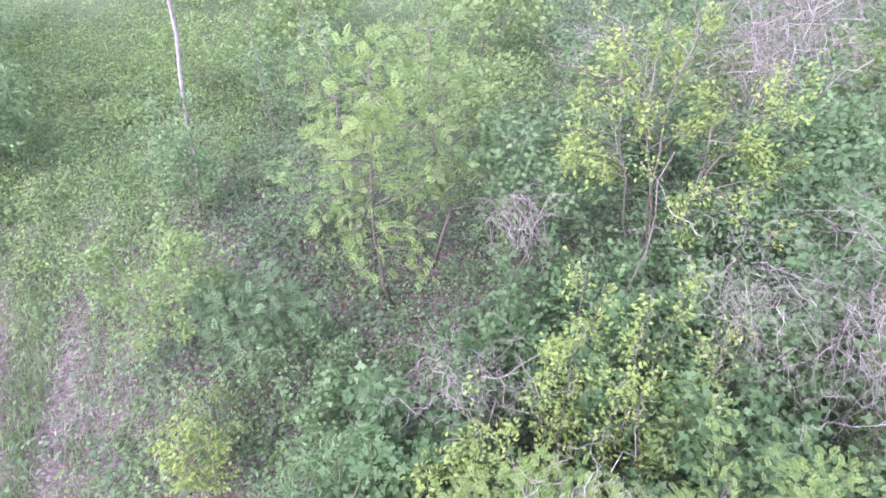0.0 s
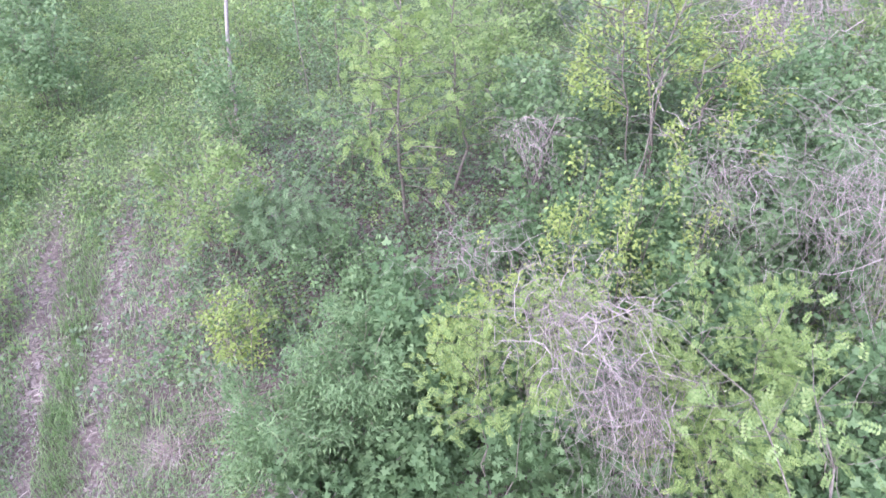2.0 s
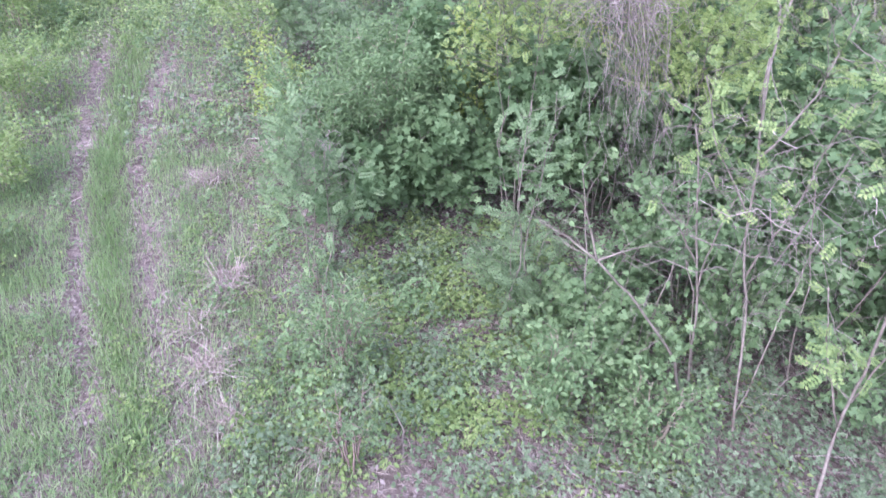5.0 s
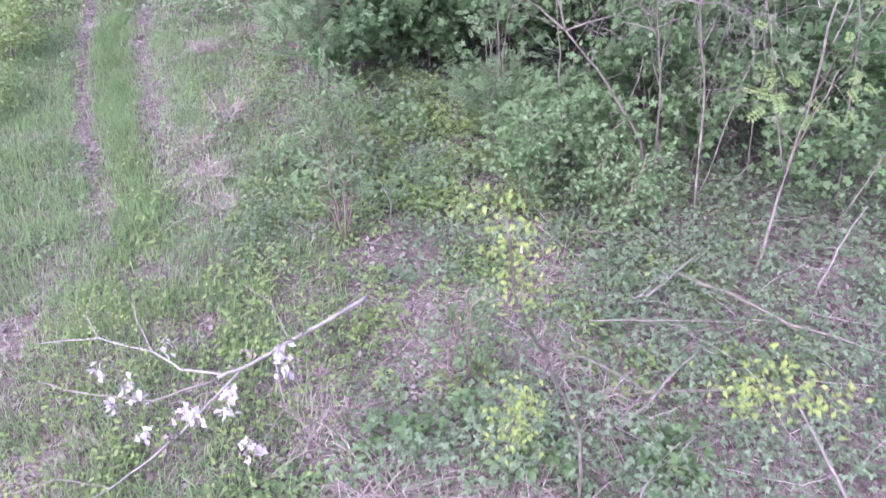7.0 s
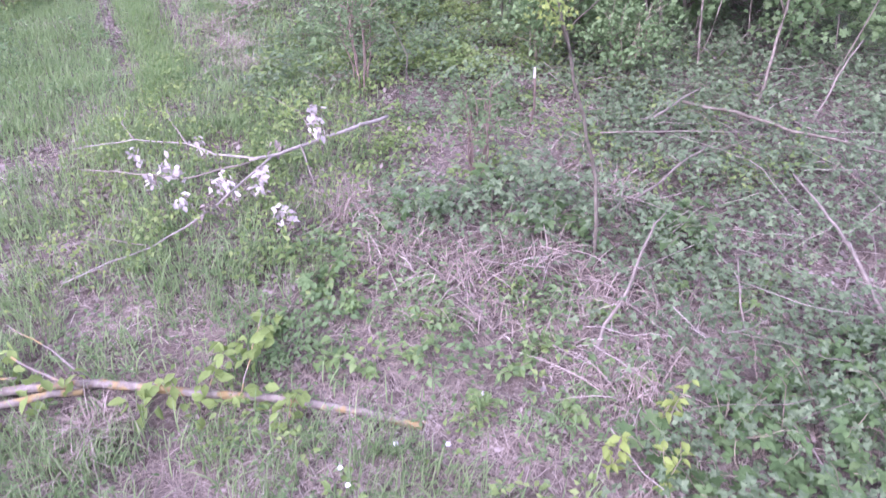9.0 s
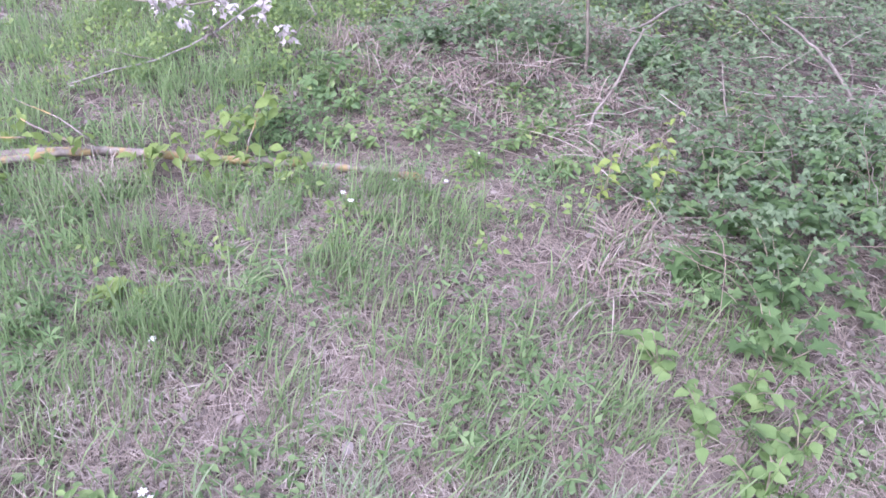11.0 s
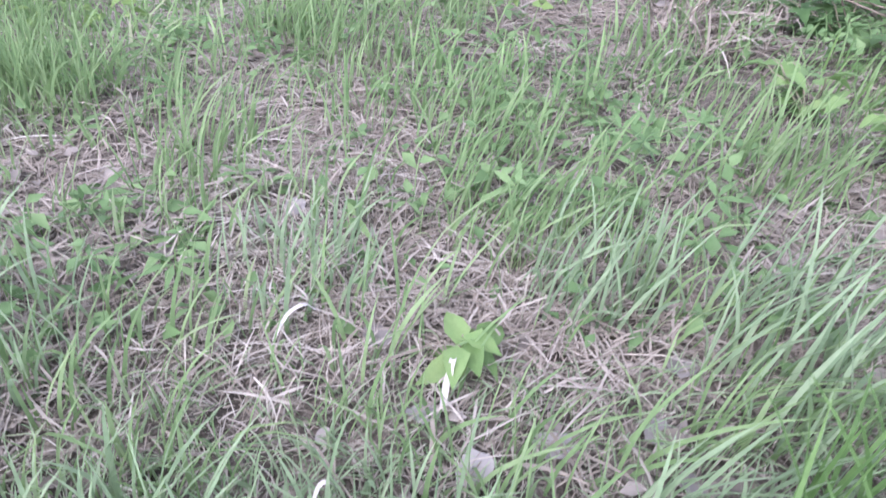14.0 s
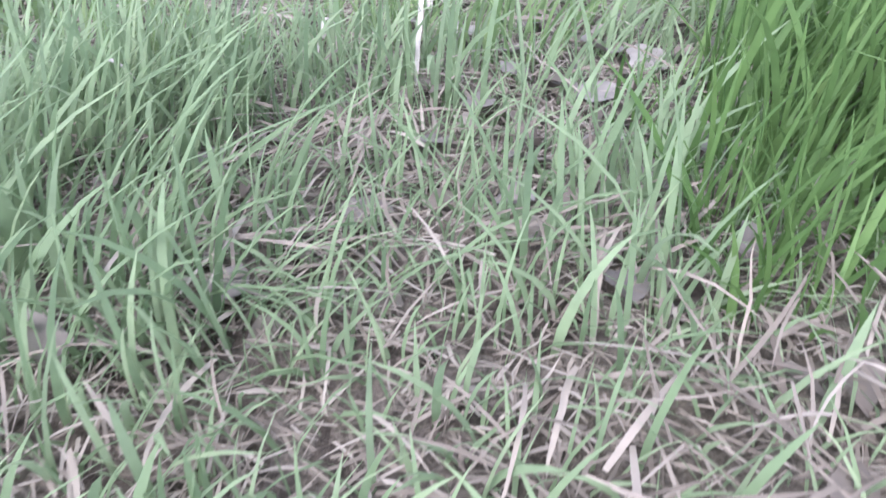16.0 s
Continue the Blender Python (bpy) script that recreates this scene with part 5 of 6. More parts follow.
clumps(b, DIAMOND, sow(rng, 1100, -15, 6, 4.0, 20, lambda x, y: (0.25 + herby(x, y)) * (1 - 0.9 * lane_zone(x, y))), 0.085, 0.42, 0.5, 40, rng, 0.6)
clumps(b, OVAL4, sow(rng, 210, -1.4, 0.8, -5.9, -4.6, lambda x, y: np.clip(wave(x, y, 0.4, 27) + 0.3, 0, 1)), 0.06, 0.13, 0.14, 12, rng)
cover(b, TUFT5, sow(rng, 4500, -2.6, 2.0, -8.4, -2.0, herby), 0.065, 0.08, rng, 1)
rng_m = np.random.default_rng(815)
clumps(b, TRI_FAR, sow(rng_m, 105, -2.3, 1.0, -1.2, 3.0, lambda x, y: np.clip(0.15 + wave(x, y, 0.6, 41), 0, 1) * (1 - 0.85 * (x > -0.2) * (y < 0.8))), 0.085, 0.26, 0.4, 46, rng_m)
clumps(b, OVAL4, sow(rng_m, 170, -9.5, -3.0, -2.6, 5.0, lambda x, y: np.clip(0.3 + wave(x, y, 0.8, 42), 0, 1) * (1 - 0.9 * lane_zone(x, y))), 0.07, 0.24, 0.3, 36, rng_m, 0.6)
stuff("herb_cover", b, M_MID, "small green herbs between grass and litter", "herbs")
b = Bundle()
clumps(b, DIAMOND, sow(rng, 520, -15, 4, 4.0, 20, lambda x, y: (0.5 + 0.5 * wave(x, y, 0.9, 26)) * (1 - 0.92 * lane_zone(x, y))), 0.075, 0.4, 0.7, 50, rng, 0.6)
cover(b, DIAMOND, sow(rng, 13000, -17, 8, 4.0, 25, lambda x, y: np.clip(wave(x, y, 1.3, 21) + 0.3 * (x < -4), 0, 1) * (1 - 0.95 * lane_zone(x, y))), 0.075, 0.6, rng, 6)
cover(b, DIAMOND, sow(rng, 5000, -9, 0, -3.0, 4.5, lambda x, y: np.clip(wave(x, y, 0.8, 22), 0, 1) * herby(x, y)), 0.048, 0.2, rng, 4)
clumps(b, OVAL4, sow(rng, 1100, -2.4, 3.2, -4.0, 1.0, lambda x, y: np.clip(0.35 + wave(x, y, 0.55, 23), 0, 1)), 0.06, 0.12, 0.2, 14, rng)
cover(b, OVAL4, sow(rng, 1200, -3.6, -0.8, -5.0, -2.8, lambda x, y: np.clip(0.25 + wave(x, y, 0.4, 24), 0, 1)), 0.055, 0.3, rng, 3, 0.8)
clumps(b, OVAL4, sow(rng, 170, -1.8, 0.9, -7.2, -4.6, lambda x, y: np.clip(wave(x, y, 0.35, 25) + 0.2, 0, 1)), 0.05, 0.11, 0.14, 14, rng)
cover(b, DIAMOND, sow(rng, 7000, -18, -5, 8.0, 22, lambda x, y: 1 - lane_zone(x, y)), 0.085, 0.8, rng, 4)
clumps(b, DIAMOND, sow(rng, 560, -18, 13, 15, 27), 0.12, 0.6, 0.7, 36, rng, 0.6)
clumps(b, TRI_FAR, sow(rng, 900, -1.7, 1.2, -1.5, 2.6, lambda x, y: np.clip(0.6 + wave(x, y, 0.5, 31), 0, 1)), 0.065, 0.14, 0.22, 14, rng)
clumps(b, OVAL4, sow(rng, 420, -4.2, -1.9, -2.4, 4.2, lambda x, y: np.clip(0.3 + wave(x, y, 0.5, 33), 0, 1)), 0.055, 0.13, 0.14, 14, rng)
stuff("pale_herb_cover", b, M_LIME, "yellow-green young shoots among the herbs", "herbs")


b = Bundle()
for x, y, z in sow(rng, 420, 0.4, 4.8, -7.4, 1.2, brambly):
    a, ln = rng.uniform(0, 6.28), rng.uniform(0.35, 0.95)
    tube(b, crooked(rng, (x, y, z), (x + math.cos(a) * ln, y + math.sin(a) * ln, z + rng.uniform(0.0, 0.3)), 7, 0.05, -rng.uniform(0.05, 0.3)), 0.0032, 0.0018, 3, False)
stuff("bramble_canes", b, M_BROWNSTEM, "thin brown arching bramble canes", "brambles")


b = Bundle()
for x, y, z in sow(rng, 520, 0.4, 4.8, -6.6, 0.6, lambda x, y: 0.25 + 0.6 * brambly(x, y)):
    a, ln = rng.uniform(0, 6.28), rng.uniform(0.2, 0.8)
    tube(b, crooked(rng, (x, y, z + rng.uniform(0.05, 0.3)), (x + math.cos(a) * ln, y + math.sin(a) * ln, z + rng.uniform(0.05, 0.35)), 6, 0.06), 0.004, 0.002, 3, False)
stuff("dead_stems", b, M_VINE, "thin grey dead stems lying over the brambles", "dead stems")


# ---- fallen wood ----
def stick(label, pts, r0, r1, seed, mat=None, name="fallen_stick", twigs=2):
    rng_ = np.random.default_rng(seed)
    pts = np.array(pts, float)
    x, y = pts[0][:2]
    z = float(gz(x, y))
    root = thing(name, x, y, z, label, "stick", "fallen sticks")
    fine = [pts[0]]
    for a, c_ in zip(pts[:-1], pts[1:]):
        fine.extend(crooked(rng_, a, c_, 5, 0.03)[1:])
    fine = np.array(fine) - (x, y, z)
    bb = Bundle()
    tube(bb, fine, r0 * 0.8, r1 * 0.8, 7)
    bb.put("shaft", mat or M_DEADWOOD, root)
    for k in range(twigs):
        i = rng_.integers(2, len(fine))
        d = rng_.normal(0, 1, 3)
        d[2] = abs(d[2]) * 0.4
        tb = Bundle()
        tube(tb, crooked(rng_, fine[i], fine[i] + d * 0.1, 5, 0.1), r1 * 0.8, r1 * 0.3, 5)
        tb.put("side_twig", mat or M_DEADWOOD, root)
    return root


stick("bleached crooked dead branch leaning on the brambles", [(0.85, -5.71, 0.03), (0.92, -5.55, 0.13), (1.07, -5.39, 0.28), (1.23, -5.06, 0.43), (1.3, -4.93, 0.5)], 0.016, 0.009, 601)
stick("long grey dead branch across the brambles", [(2.72, -5.42, 0.16), (2.72, -4.9, 0.28), (2.68, -4.45, 0.34), (2.66, -3.95, 0.34)], 0.018, 0.009, 602)
stick("long brown dead branch across the brambles", [(2.15, -2.5, 0.3), (2.55, -2.85, 0.36), (2.9, -3.22, 0.36), (3.64, -3.5, 0.3)], 0.022, 0.012, 603, M_BARK)
stick("thin straight dead branch over the brambles", [(1.33, -4.25, 0.25), (1.73, -3.85, 0.3), (2.1, -3.5, 0.34)], 0.016, 0.008, 604)
stick("short dead branch among the brambles", [(1.94, -2.17, 0.05), (2.39, -1.91, 0.2)], 0.014, 0.008, 605)
stick("thin upright dead stalk in the brambles", [(1.86, -5.51, 0.0), (1.86, -5.25, 0.18), (1.87, -5.06, 0.32)], 0.01, 0.005, 606)
stick("short dead stick on the litter", [(0.56, -2.3, 0.05), (0.87, -2.49, 0.05)], 0.012, 0.006, 607)
stick("peeled pale stick lying across the track", [(-8.4, 8.85, 0.36), (-7.65, 8.5, 0.36)], 0.022, 0.016, 608, M_BIRCH, twigs=0)
stick("peeled pale broken pole lying beside the track", [(-7.0, 8.6, 0.36), (-6.45, 8.85, 0.42), (-5.95, 9.35, 0.5)], 0.026, 0.016, 609, M_BIRCH, twigs=1)
stick("thin pale stick in the grass", [(-1.1, -8.56, 0.03), (-0.97, -8.7, 0.04), (-0.81, -8.86, 0.03)], 0.0042, 0.003, 610, M_BIRCH, twigs=1)
stick("thin dry stem lying on the grass", [(-0.78, -8.36, 0.045), (-0.51, -8.51, 0.035)], 0.003, 0.0018, 611, M_DEADWOOD, twigs=0)
stick("thin dry stem lying on the grass", [(0.41, -8.5, 0.035), (0.55, -8.47, 0.05), (0.7, -8.44, 0.05)], 0.003, 0.0018, 612, M_DEADWOOD, twigs=0)
stick("bent dead twig standing in the herbs", [(-0.72, -1.45, 0.0), (-0.68, -1.5, 0.35), (-0.85, -1.35, 0.62)], 0.012, 0.005, 613)
stick("grey dead branch lying in the litter", [(-0.3, -5.0, 0.03), (0.05, -5.35, 0.06), (0.2, -5.6, 0.05)], 0.01, 0.006, 614)
stick("bleached dead branch lying over the brambles", [(1.8, -2.82, 0.28), (2.1, -2.55, 0.34), (2.37, -2.3, 0.36)], 0.016, 0.009, 617)
stick("thin straight dead branch over the brambles", [(1.24, -3.15, 0.27), (1.9, -3.15, 0.3), (2.56, -3.15, 0.3)], 0.009, 0.005, 618)
stick("grey dead branch leaning out of the brambles", [(3.42, -2.62, 0.15), (3.7, -2.25, 0.45), (4.0, -1.95, 0.75)], 0.016, 0.008, 619)
stick("dead branch lying under the saplings", [(1.4, -1.3, 0.1), (2.0, -1.35, 0.12), (2.6, -1.6, 0.1)], 0.014, 0.007, 615)
stick("dead branch lying under the saplings", [(2.9, -1.0, 0.15), (3.4, -0.6, 0.35), (4.0, -0.4, 0.5)], 0.015, 0.007, 616)


def leaf_part(shape, mat, parent, at, size, rng_, name="leaf", tilt=0.35, droop=0.1):
    bb = Bundle()
    strew(bb, shape, [at], size, rng_, tilt, None, droop)
    return bb.put(name, mat, parent)


def fallen_log():
    rng_ = np.random.default_rng(620)
    z0 = 0.05
    root = thing("fallen_log", -1.2, -6.18, 0.0, "slim fallen trunk with yellow lichen and leafy shoots", "log")
    off = np.array([-1.2, -6.18, 0.0])
    line = np.array([(-3.5, -6.3, -0.04), (-2.68, -6.09, -0.04), (-2.2, -6.02, -0.04), (-1.7, -6.06, -0.045), (-1.09, -6.1, -0.03), (-0.55, -6.2, -0.005), (-0.2, -6.31, 0.02)]) - off
    fine = [line[0]]
    for a, c_ in zip(line[:-1], line[1:]):
        fine.extend(crooked(rng_, a, c_, 6, 0.012)[1:])
    bb = Bundle()
    tube(bb, np.array(fine), 0.032, 0.022, 12)
    bb.put("trunk", M_LOG, root)
    for pts, r0, r1 in (([(-3.2, -6.4, .04), (-2.66, -6.28, .03), (-2.25, -6.2, .07)], 0.03, 0.022), ([(-0.3, -6.3, .03), (-0.1, -6.37, .025), (0.06, -6.37, .02)], 0.02, 0.012),
                        ([(-2.26, -6.2, .08), (-2.45, -6.12, .15), (-2.7, -6.08, .22)], 0.009, 0.006), ([(-2.65, -6.17, .14), (-2.8, -6.2, .16), (-3.1, -6.25, .14)], 0.007, 0.004), ([(-2.3, -6.1, .1), (-2.5, -5.9, .2), (-2.9, -5.8, .22)], 0.007, 0.003),
                        ([(-1.3, -6.17, .07), (-1.27, -6.0, .2), (-1.2, -5.85, .42)], 0.006, 0.003), ([(-1.5, -6.17, .07), (-1.5, -6.1, .12), (-1.42, -6.0, .25)], 0.005, 0.002),
                        ([(-1.0, -6.2, .07), (-0.98, -6.3, .12), (-0.95, -6.4, .15)], 0.005, 0.002)):
        lb = Bundle()
        tube(lb, crooked(rng_, np.array(pts[0]) - off + (0, 0.08, -0.07), np.array(pts[-1]) - off + (0, 0.08, -0.07), 6, 0.04, -0.01), r0, r1, 7)
        lb.put("branch", M_LOG, root)
    for cx, cy, cz, n in ((-1.2, -5.85, 0.36, 9), (-1.27, -5.98, 0.2, 7), (-1.5, -6.15, 0.13, 6), (-1.42, -6.02, 0.24, 7), (-1.55, -6.3, 0.07, 4), (-0.96, -6.38, 0.12, 5), (-2.5, -6.28, 0.12, 5),
                          (-2.8, -6.05, 0.16, 5), (-2.35, -6.2, 0.14, 4), (-2.62, -6.45, 0.08, 4), (-1.0, -6.2, 0.12, 3), (-1.75, -6.2, 0.14, 7), (-1.3, -6.25, 0.1, 6), (-1.85, -6.32, 0.1, 6), (-3.1, -6.2, 0.14, 6)):
        for k in range(n + 6):
            leaf_part(OVAL, M_LEAFSHOOT, root, np.array([cx, cy + 0.08, cz - 0.07]) - off + rng_.normal(0, 0.05, 3), 0.095, rng_, tilt=0.7, droop=0.8)
    return root


fallen_log()


def fallen_branch():
    """A broken crown lying on the grass: pale wood, hanging withered leaves, a few still green."""
    rng_ = np.random.default_rng(640)
    ox, oy = -0.83, -3.1
    root = thing("fallen_branch", ox, oy, 0.0, "broken fallen branch with white withered hanging leaves", "branch")
    off = np.array([ox, oy, 0.0])
    lines = [(0.019, 0.013, [(-0.75, -2.95, .3), (-0.95, -3.25, .36), (-1.5, -3.85, .4), (-1.75, -4.05, .42)]), (0.0102, 0.004, [(-1.72, -4.02, .42), (-2.05, -4.0, .44), (-2.35, -3.82, .44), (-2.9, -3.62, .36), (-3.5, -3.6, .24)]),
             (0.0102, 0.005, [(-1.6, -3.95, .4), (-1.95, -4.43, .22), (-2.33, -4.81, .1), (-2.85, -5.2, .04)]), (0.009, 0.004, [(-1.75, -4.05, .4), (-2.2, -4.25, .36), (-2.8, -4.2, .38), (-3.2, -4.05, .3)]),
             (0.008, 0.003, [(-1.2, -3.5, .38), (-1.1, -3.9, .7), (-1.14, -4.2, 1.0)]), (0.008, 0.003, [(-1.4, -3.75, .4), (-1.2, -4.2, .3), (-1.35, -4.6, .22)]),
             (0.007, 0.003, [(-2.35, -3.82, .44), (-2.6, -3.5, .5), (-2.7, -3.3, .55)]), (0.007, 0.003, [(-2.9, -3.62, .36), (-3.1, -3.4, .4), (-3.2, -3.1, .38)]),
             (0.007, 0.003, [(-1.3, -3.6, .38), (-1.5, -3.3, .5), (-1.8, -3.1, .55)]), (0.006, 0.003, [(-2.33, -4.81, .1), (-2.7, -4.8, .16), (-3.0, -4.9, .12)])]
    for r0, r1, pts in lines:
        pts = np.array(pts) - off
        fine = [pts[0]]
        for a, c_ in zip(pts[:-1], pts[1:]):
            fine.extend(crooked(rng_, a, c_, 5, 0.03)[1:])
        lb = Bundle()
        tube(lb, np.array(fine), r0, r1, 8)
        lb.put("limb", M_BIRCH if r0 > 0.01 else M_DEADWOOD, root)
    spots = [(-1.14, -4.22, 0.95), (-2.7, -4.04, 0.42), (-2.42, -4.14, 0.42), (-2.3, -4.23, 0.4), (-2.48, -4.3, 0.35), (-2.31, -3.7, 0.42), (-1.91, -4.36, 0.42), (-1.84, -4.4, 0.4), (-1.57, -3.78, 0.42),
             (-1.64, -4.14, 0.36), (-1.65, -4.26, 0.3), (-2.17, -4.52, 0.32), (-1.37, -4.57, 0.28), (-1.98, -4.48, 0.22), (-1.1, -4.3, 0.85)]
    for k, (x, y, z) in enumerate(spots):
        bb = Bundle()
        n = rng_.integers(13, 20)
        p = np.array([x, y, z]) - off + rng_.normal(0, 1, (n, 3)) * (0.03, 0.03, 0.04)
        out = np.tile([0.0, 0.0, -1.0], (n, 1))
        strew(bb, OVAL if k % 3 else LOBED6, p, 0.062, rng_, 1.3, out, 1.6)
        bb.put("withered_leaf", M_DEADLEAF if k in (8, 13) else M_WITHERED, root, kind="stuff", label="curled grey-brown dead leaf cluster" if k in (8, 13) else "curled bleached white leaf cluster")
    bb = Bundle()
    p = np.concatenate([np.array(pts)[rng_.integers(1, len(pts), 170)] + rng_.normal(0, 0.2, (170, 3)) * (1, 1, 0.5) for _, _, pts in lines[1:]]) - off
    p[:, 2] = np.maximum(p[:, 2], 0.05)
    strew(bb, OVAL4, p, 0.04, rng_, 0.8, None, 0.8)
    bb.put("wilting_leaf", M_LEAFSHOOT, root, "drooping yellow-green wilting leaf", kind="stuff")
    return root


fallen_branch()


# ---- single plants near the landing place ----
LEAF_SHARED = {}


def shared_leaf(shape, mat, key, tip):
    """One leaf mesh of unit length, bent by tip, shared by all leaves of a kind."""
    if key not in LEAF_SHARED:
        v, f = shape
        v = v.copy()
        v[:, 2] -= tip * v[:, 1] ** 2
        LEAF_SHARED[key] = mesh_of("leaf", v, f, mat)
    return LEAF_SHARED[key]


def leafy_plant(name, label, category, x, y, h, r, canes, leaves, size, seed, shape, mat, kind, group="", bark=None):
    rng_ = np.random.default_rng(seed)
    root = thing(name, x, y, float(gz(x, y)), label, category, group)
    for k in range(canes):
        az = rng_.uniform(0, 2 * math.pi)
        rr = r * rng_.uniform(0.4, 1.0)
        end = np.array([math.cos(az) * rr, math.sin(az) * rr, h * rng_.uniform(0.5, 1.0)])
        line = crooked(rng_, (0, 0, -0.01), end, 8, 0.05, -0.12 * h)
        cb = Bundle()
        tube(cb, line, 0.0035, 0.0018, 5)
        cane = cb.put("cane", bark or M_GREENBARK, root)
        for q in range(leaves):
            i = 1 + int((q + rng_.uniform(0, 1)) / leaves * 6.5)
            out = rng_.normal(0, 1, 3) + end * 2
            out[2] = 0.15
            m = shared_leaf(shape, mat, kind + str(q % 3), (0.1, 0.3, 0.5)[q % 3])
            ob = new("leaf", m)
            ob.parent = cane
            up = Vector(rng_.normal(0, 0.28, 3)) + Vector((0, 0, 1))
            ahead = Vector(out).normalized()
            side = ahead.cross(up).normalized()
            up = side.cross(ahead).normalized()
            s = size * rng_.uniform(0.7, 1.2)
            rot = Matrix((side, ahead, up)).transposed().to_4x4()
            ob.matrix_local = Matrix.Translation(Vector(line[i])) @ rot @ Matrix.Scale(s, 4)
    return root


spots = [(1.45, -6.35), (1.7, -6.1), (2.0, -5.95), (1.75, -6.5), (2.1, -6.35), (2.35, -6.1), (1.45, -6.75), (1.2, -6.55), (2.4, -5.7), (1.6, -7.0), (1.95, -6.75), (1.2, -7.2), (1.5, -7.35), (2.3, -6.6)]
for k, (x, y) in enumerate(spots):
    leafy_plant("bramble", "green bramble with broad toothed leaves", "bramble", x, y, (0.34, 0.24, 0.29, 0.2)[k % 4], 0.33, 6, 7, 0.092, 701 + k, LOBED if k % 2 else TRIFOLIATE, M_BRAMBLE_OWN, "brl" + str(k % 2), "brambles by the landing place")
for k, (x, y) in enumerate([(0.95, -8.05), (1.05, -8.35), (0.85, -7.75), (1.15, -7.9), (1.25, -8.15)]):
    leafy_plant("broadleaf_plant", "low light green plant with broad leaves", "plant", x, y, 0.17, 0.17, 5, 6, 0.06, 740 + k, shape_oval(0.8), M_HERB_OWN, "lob", "broad-leaved plants")
OAK_LEAF = (LOBED[0] * (0.55, 1, 1), LOBED[1])
leafy_plant("oak_seedling", "small oak seedling with lobed yellow-green leaves", "seedling", -1.55, -7.45, 0.1, 0.1, 5, 3, 0.1, 760, OAK_LEAF, M_LEAFSHOOT, "oaky")
leafy_plant("oak_seedling", "small oak seedling with lobed yellow-green leaves", "seedling", -1.36, -7.42, 0.1, 0.07, 3, 3, 0.085, 759, OAK_LEAF, M_LEAFSHOOT, "oaky")
leafy_plant("oak_seedling", "small seedling with broad light green leaves", "seedling", -0.0, -8.6, 0.1, 0.06, 2, 5, 0.075, 761, OVAL, M_HERB_OWN, "oak")


def plantain(x, y, seed):
    """A rosette of long upright leaves, each a mesh of its own."""
    root = thing("plantain", x, y, float(gz(x, y)), "rosette of long grey-green plantain leaves", "herb")
    for k in range(5):
        one = Bundle()
        blades(one, [(0.01 * math.cos(k * 1.3), 0.01 * math.sin(k * 1.3), -0.005)], 0.13, 0.022, np.random.default_rng(seed + k), 0.3, (0.1, 0.06), 8)
        one.put("leaf", M_GRASS_NEAR, root)
    return root


plantain(-0.385, -9.27, 1200)
leafy_plant("nettle", "bushy green herb with narrow pointed leaves", "herb", -0.95, -8.6, 0.12, 0.12, 5, 8, 0.06, 762, shape_oval(0.4), M_HERB_OWN, "net", "bushy herbs")
leafy_plant("nettle", "bushy green herb with narrow pointed leaves", "herb", -0.78, -8.7, 0.1, 0.1, 4, 8, 0.055, 763, shape_oval(0.4), M_HERB_OWN, "net", "bushy herbs")
leafy_plant("nettle", "bushy green herb with narrow pointed leaves", "herb", -1.1, -8.5, 0.14, 0.12, 5, 8, 0.06, 764, shape_oval(0.4), M_HERB_OWN, "net", "bushy herbs")
for k, (x, y, h) in enumerate([(1.12, -6.3, 0.5), (0.8, -6.6, 0.42), (1.05, -6.7, 0.42)]):
    leafy_plant("yellow_shoot", "thin shoot with bright yellow-green leaves", "shoot", x, y, h, 0.1, 3, 7, 0.07, 770 + k, OVAL, M_YELLOW, "yel", "yellow shoots")
for k, (x, y, s) in enumerate([(0.25, -4.25, .08), (-0.2, -4.35, .08), (0.6, -4.5, .08), (0.95, -4.5, .08), (1.6, -4.45, .09), (1.85, -4.55, .09), (1.7, -4.25, .08), (-1.0, -5.1, .07), (-0.55, -4.45, .07)]):
    leafy_plant("bramble", "green bramble with toothed three-part leaves", "bramble", x, y, 0.3, 0.25, 4, 5, s * 1.5, 780 + k, TRIFOLIATE, M_BRAMBLE_OWN, "tri", "brambles by the mound")


for k, (x, y) in enumerate([(-1.0, -5.15), (-0.75, -5.3), (-0.54, -5.88), (-0.3, -5.75), (-0.8, -5.8), (0.46, -5.63), (0.35, -5.85), (0.15, -6.1), (0.95, -5.35), (-1.25, -5.55), (0.6, -6.2), (-0.15, -5.45), (1.05, -5.9), (1.9, -5.2), (2.2, -4.9), (1.5, -5.0)]):
    leafy_plant("herb", "low light green herb with broad toothed leaves", "herb", x, y, 0.17, 0.16, 5, 6, 0.062, 900 + k, TRIFOLIATE if k % 2 else shape_oval(0.65), M_HERB_OWN, "hb" + str(k % 2), "herbs among the straw")
for k, (x, y) in enumerate([(2.65, -6.4), (2.75, -5.9), (2.6, -5.4), (2.2, -7.1), (1.9, -7.4), (2.9, -6.8), (1.35, -7.7)]):
    leafy_plant("bramble", "low green bramble with broad lobed leaves", "bramble", x, y, 0.24, 0.32, 5, 7, 0.09, 930 + k, LOBED, M_BRAMBLE_OWN, "brl1", "brambles by the landing place")


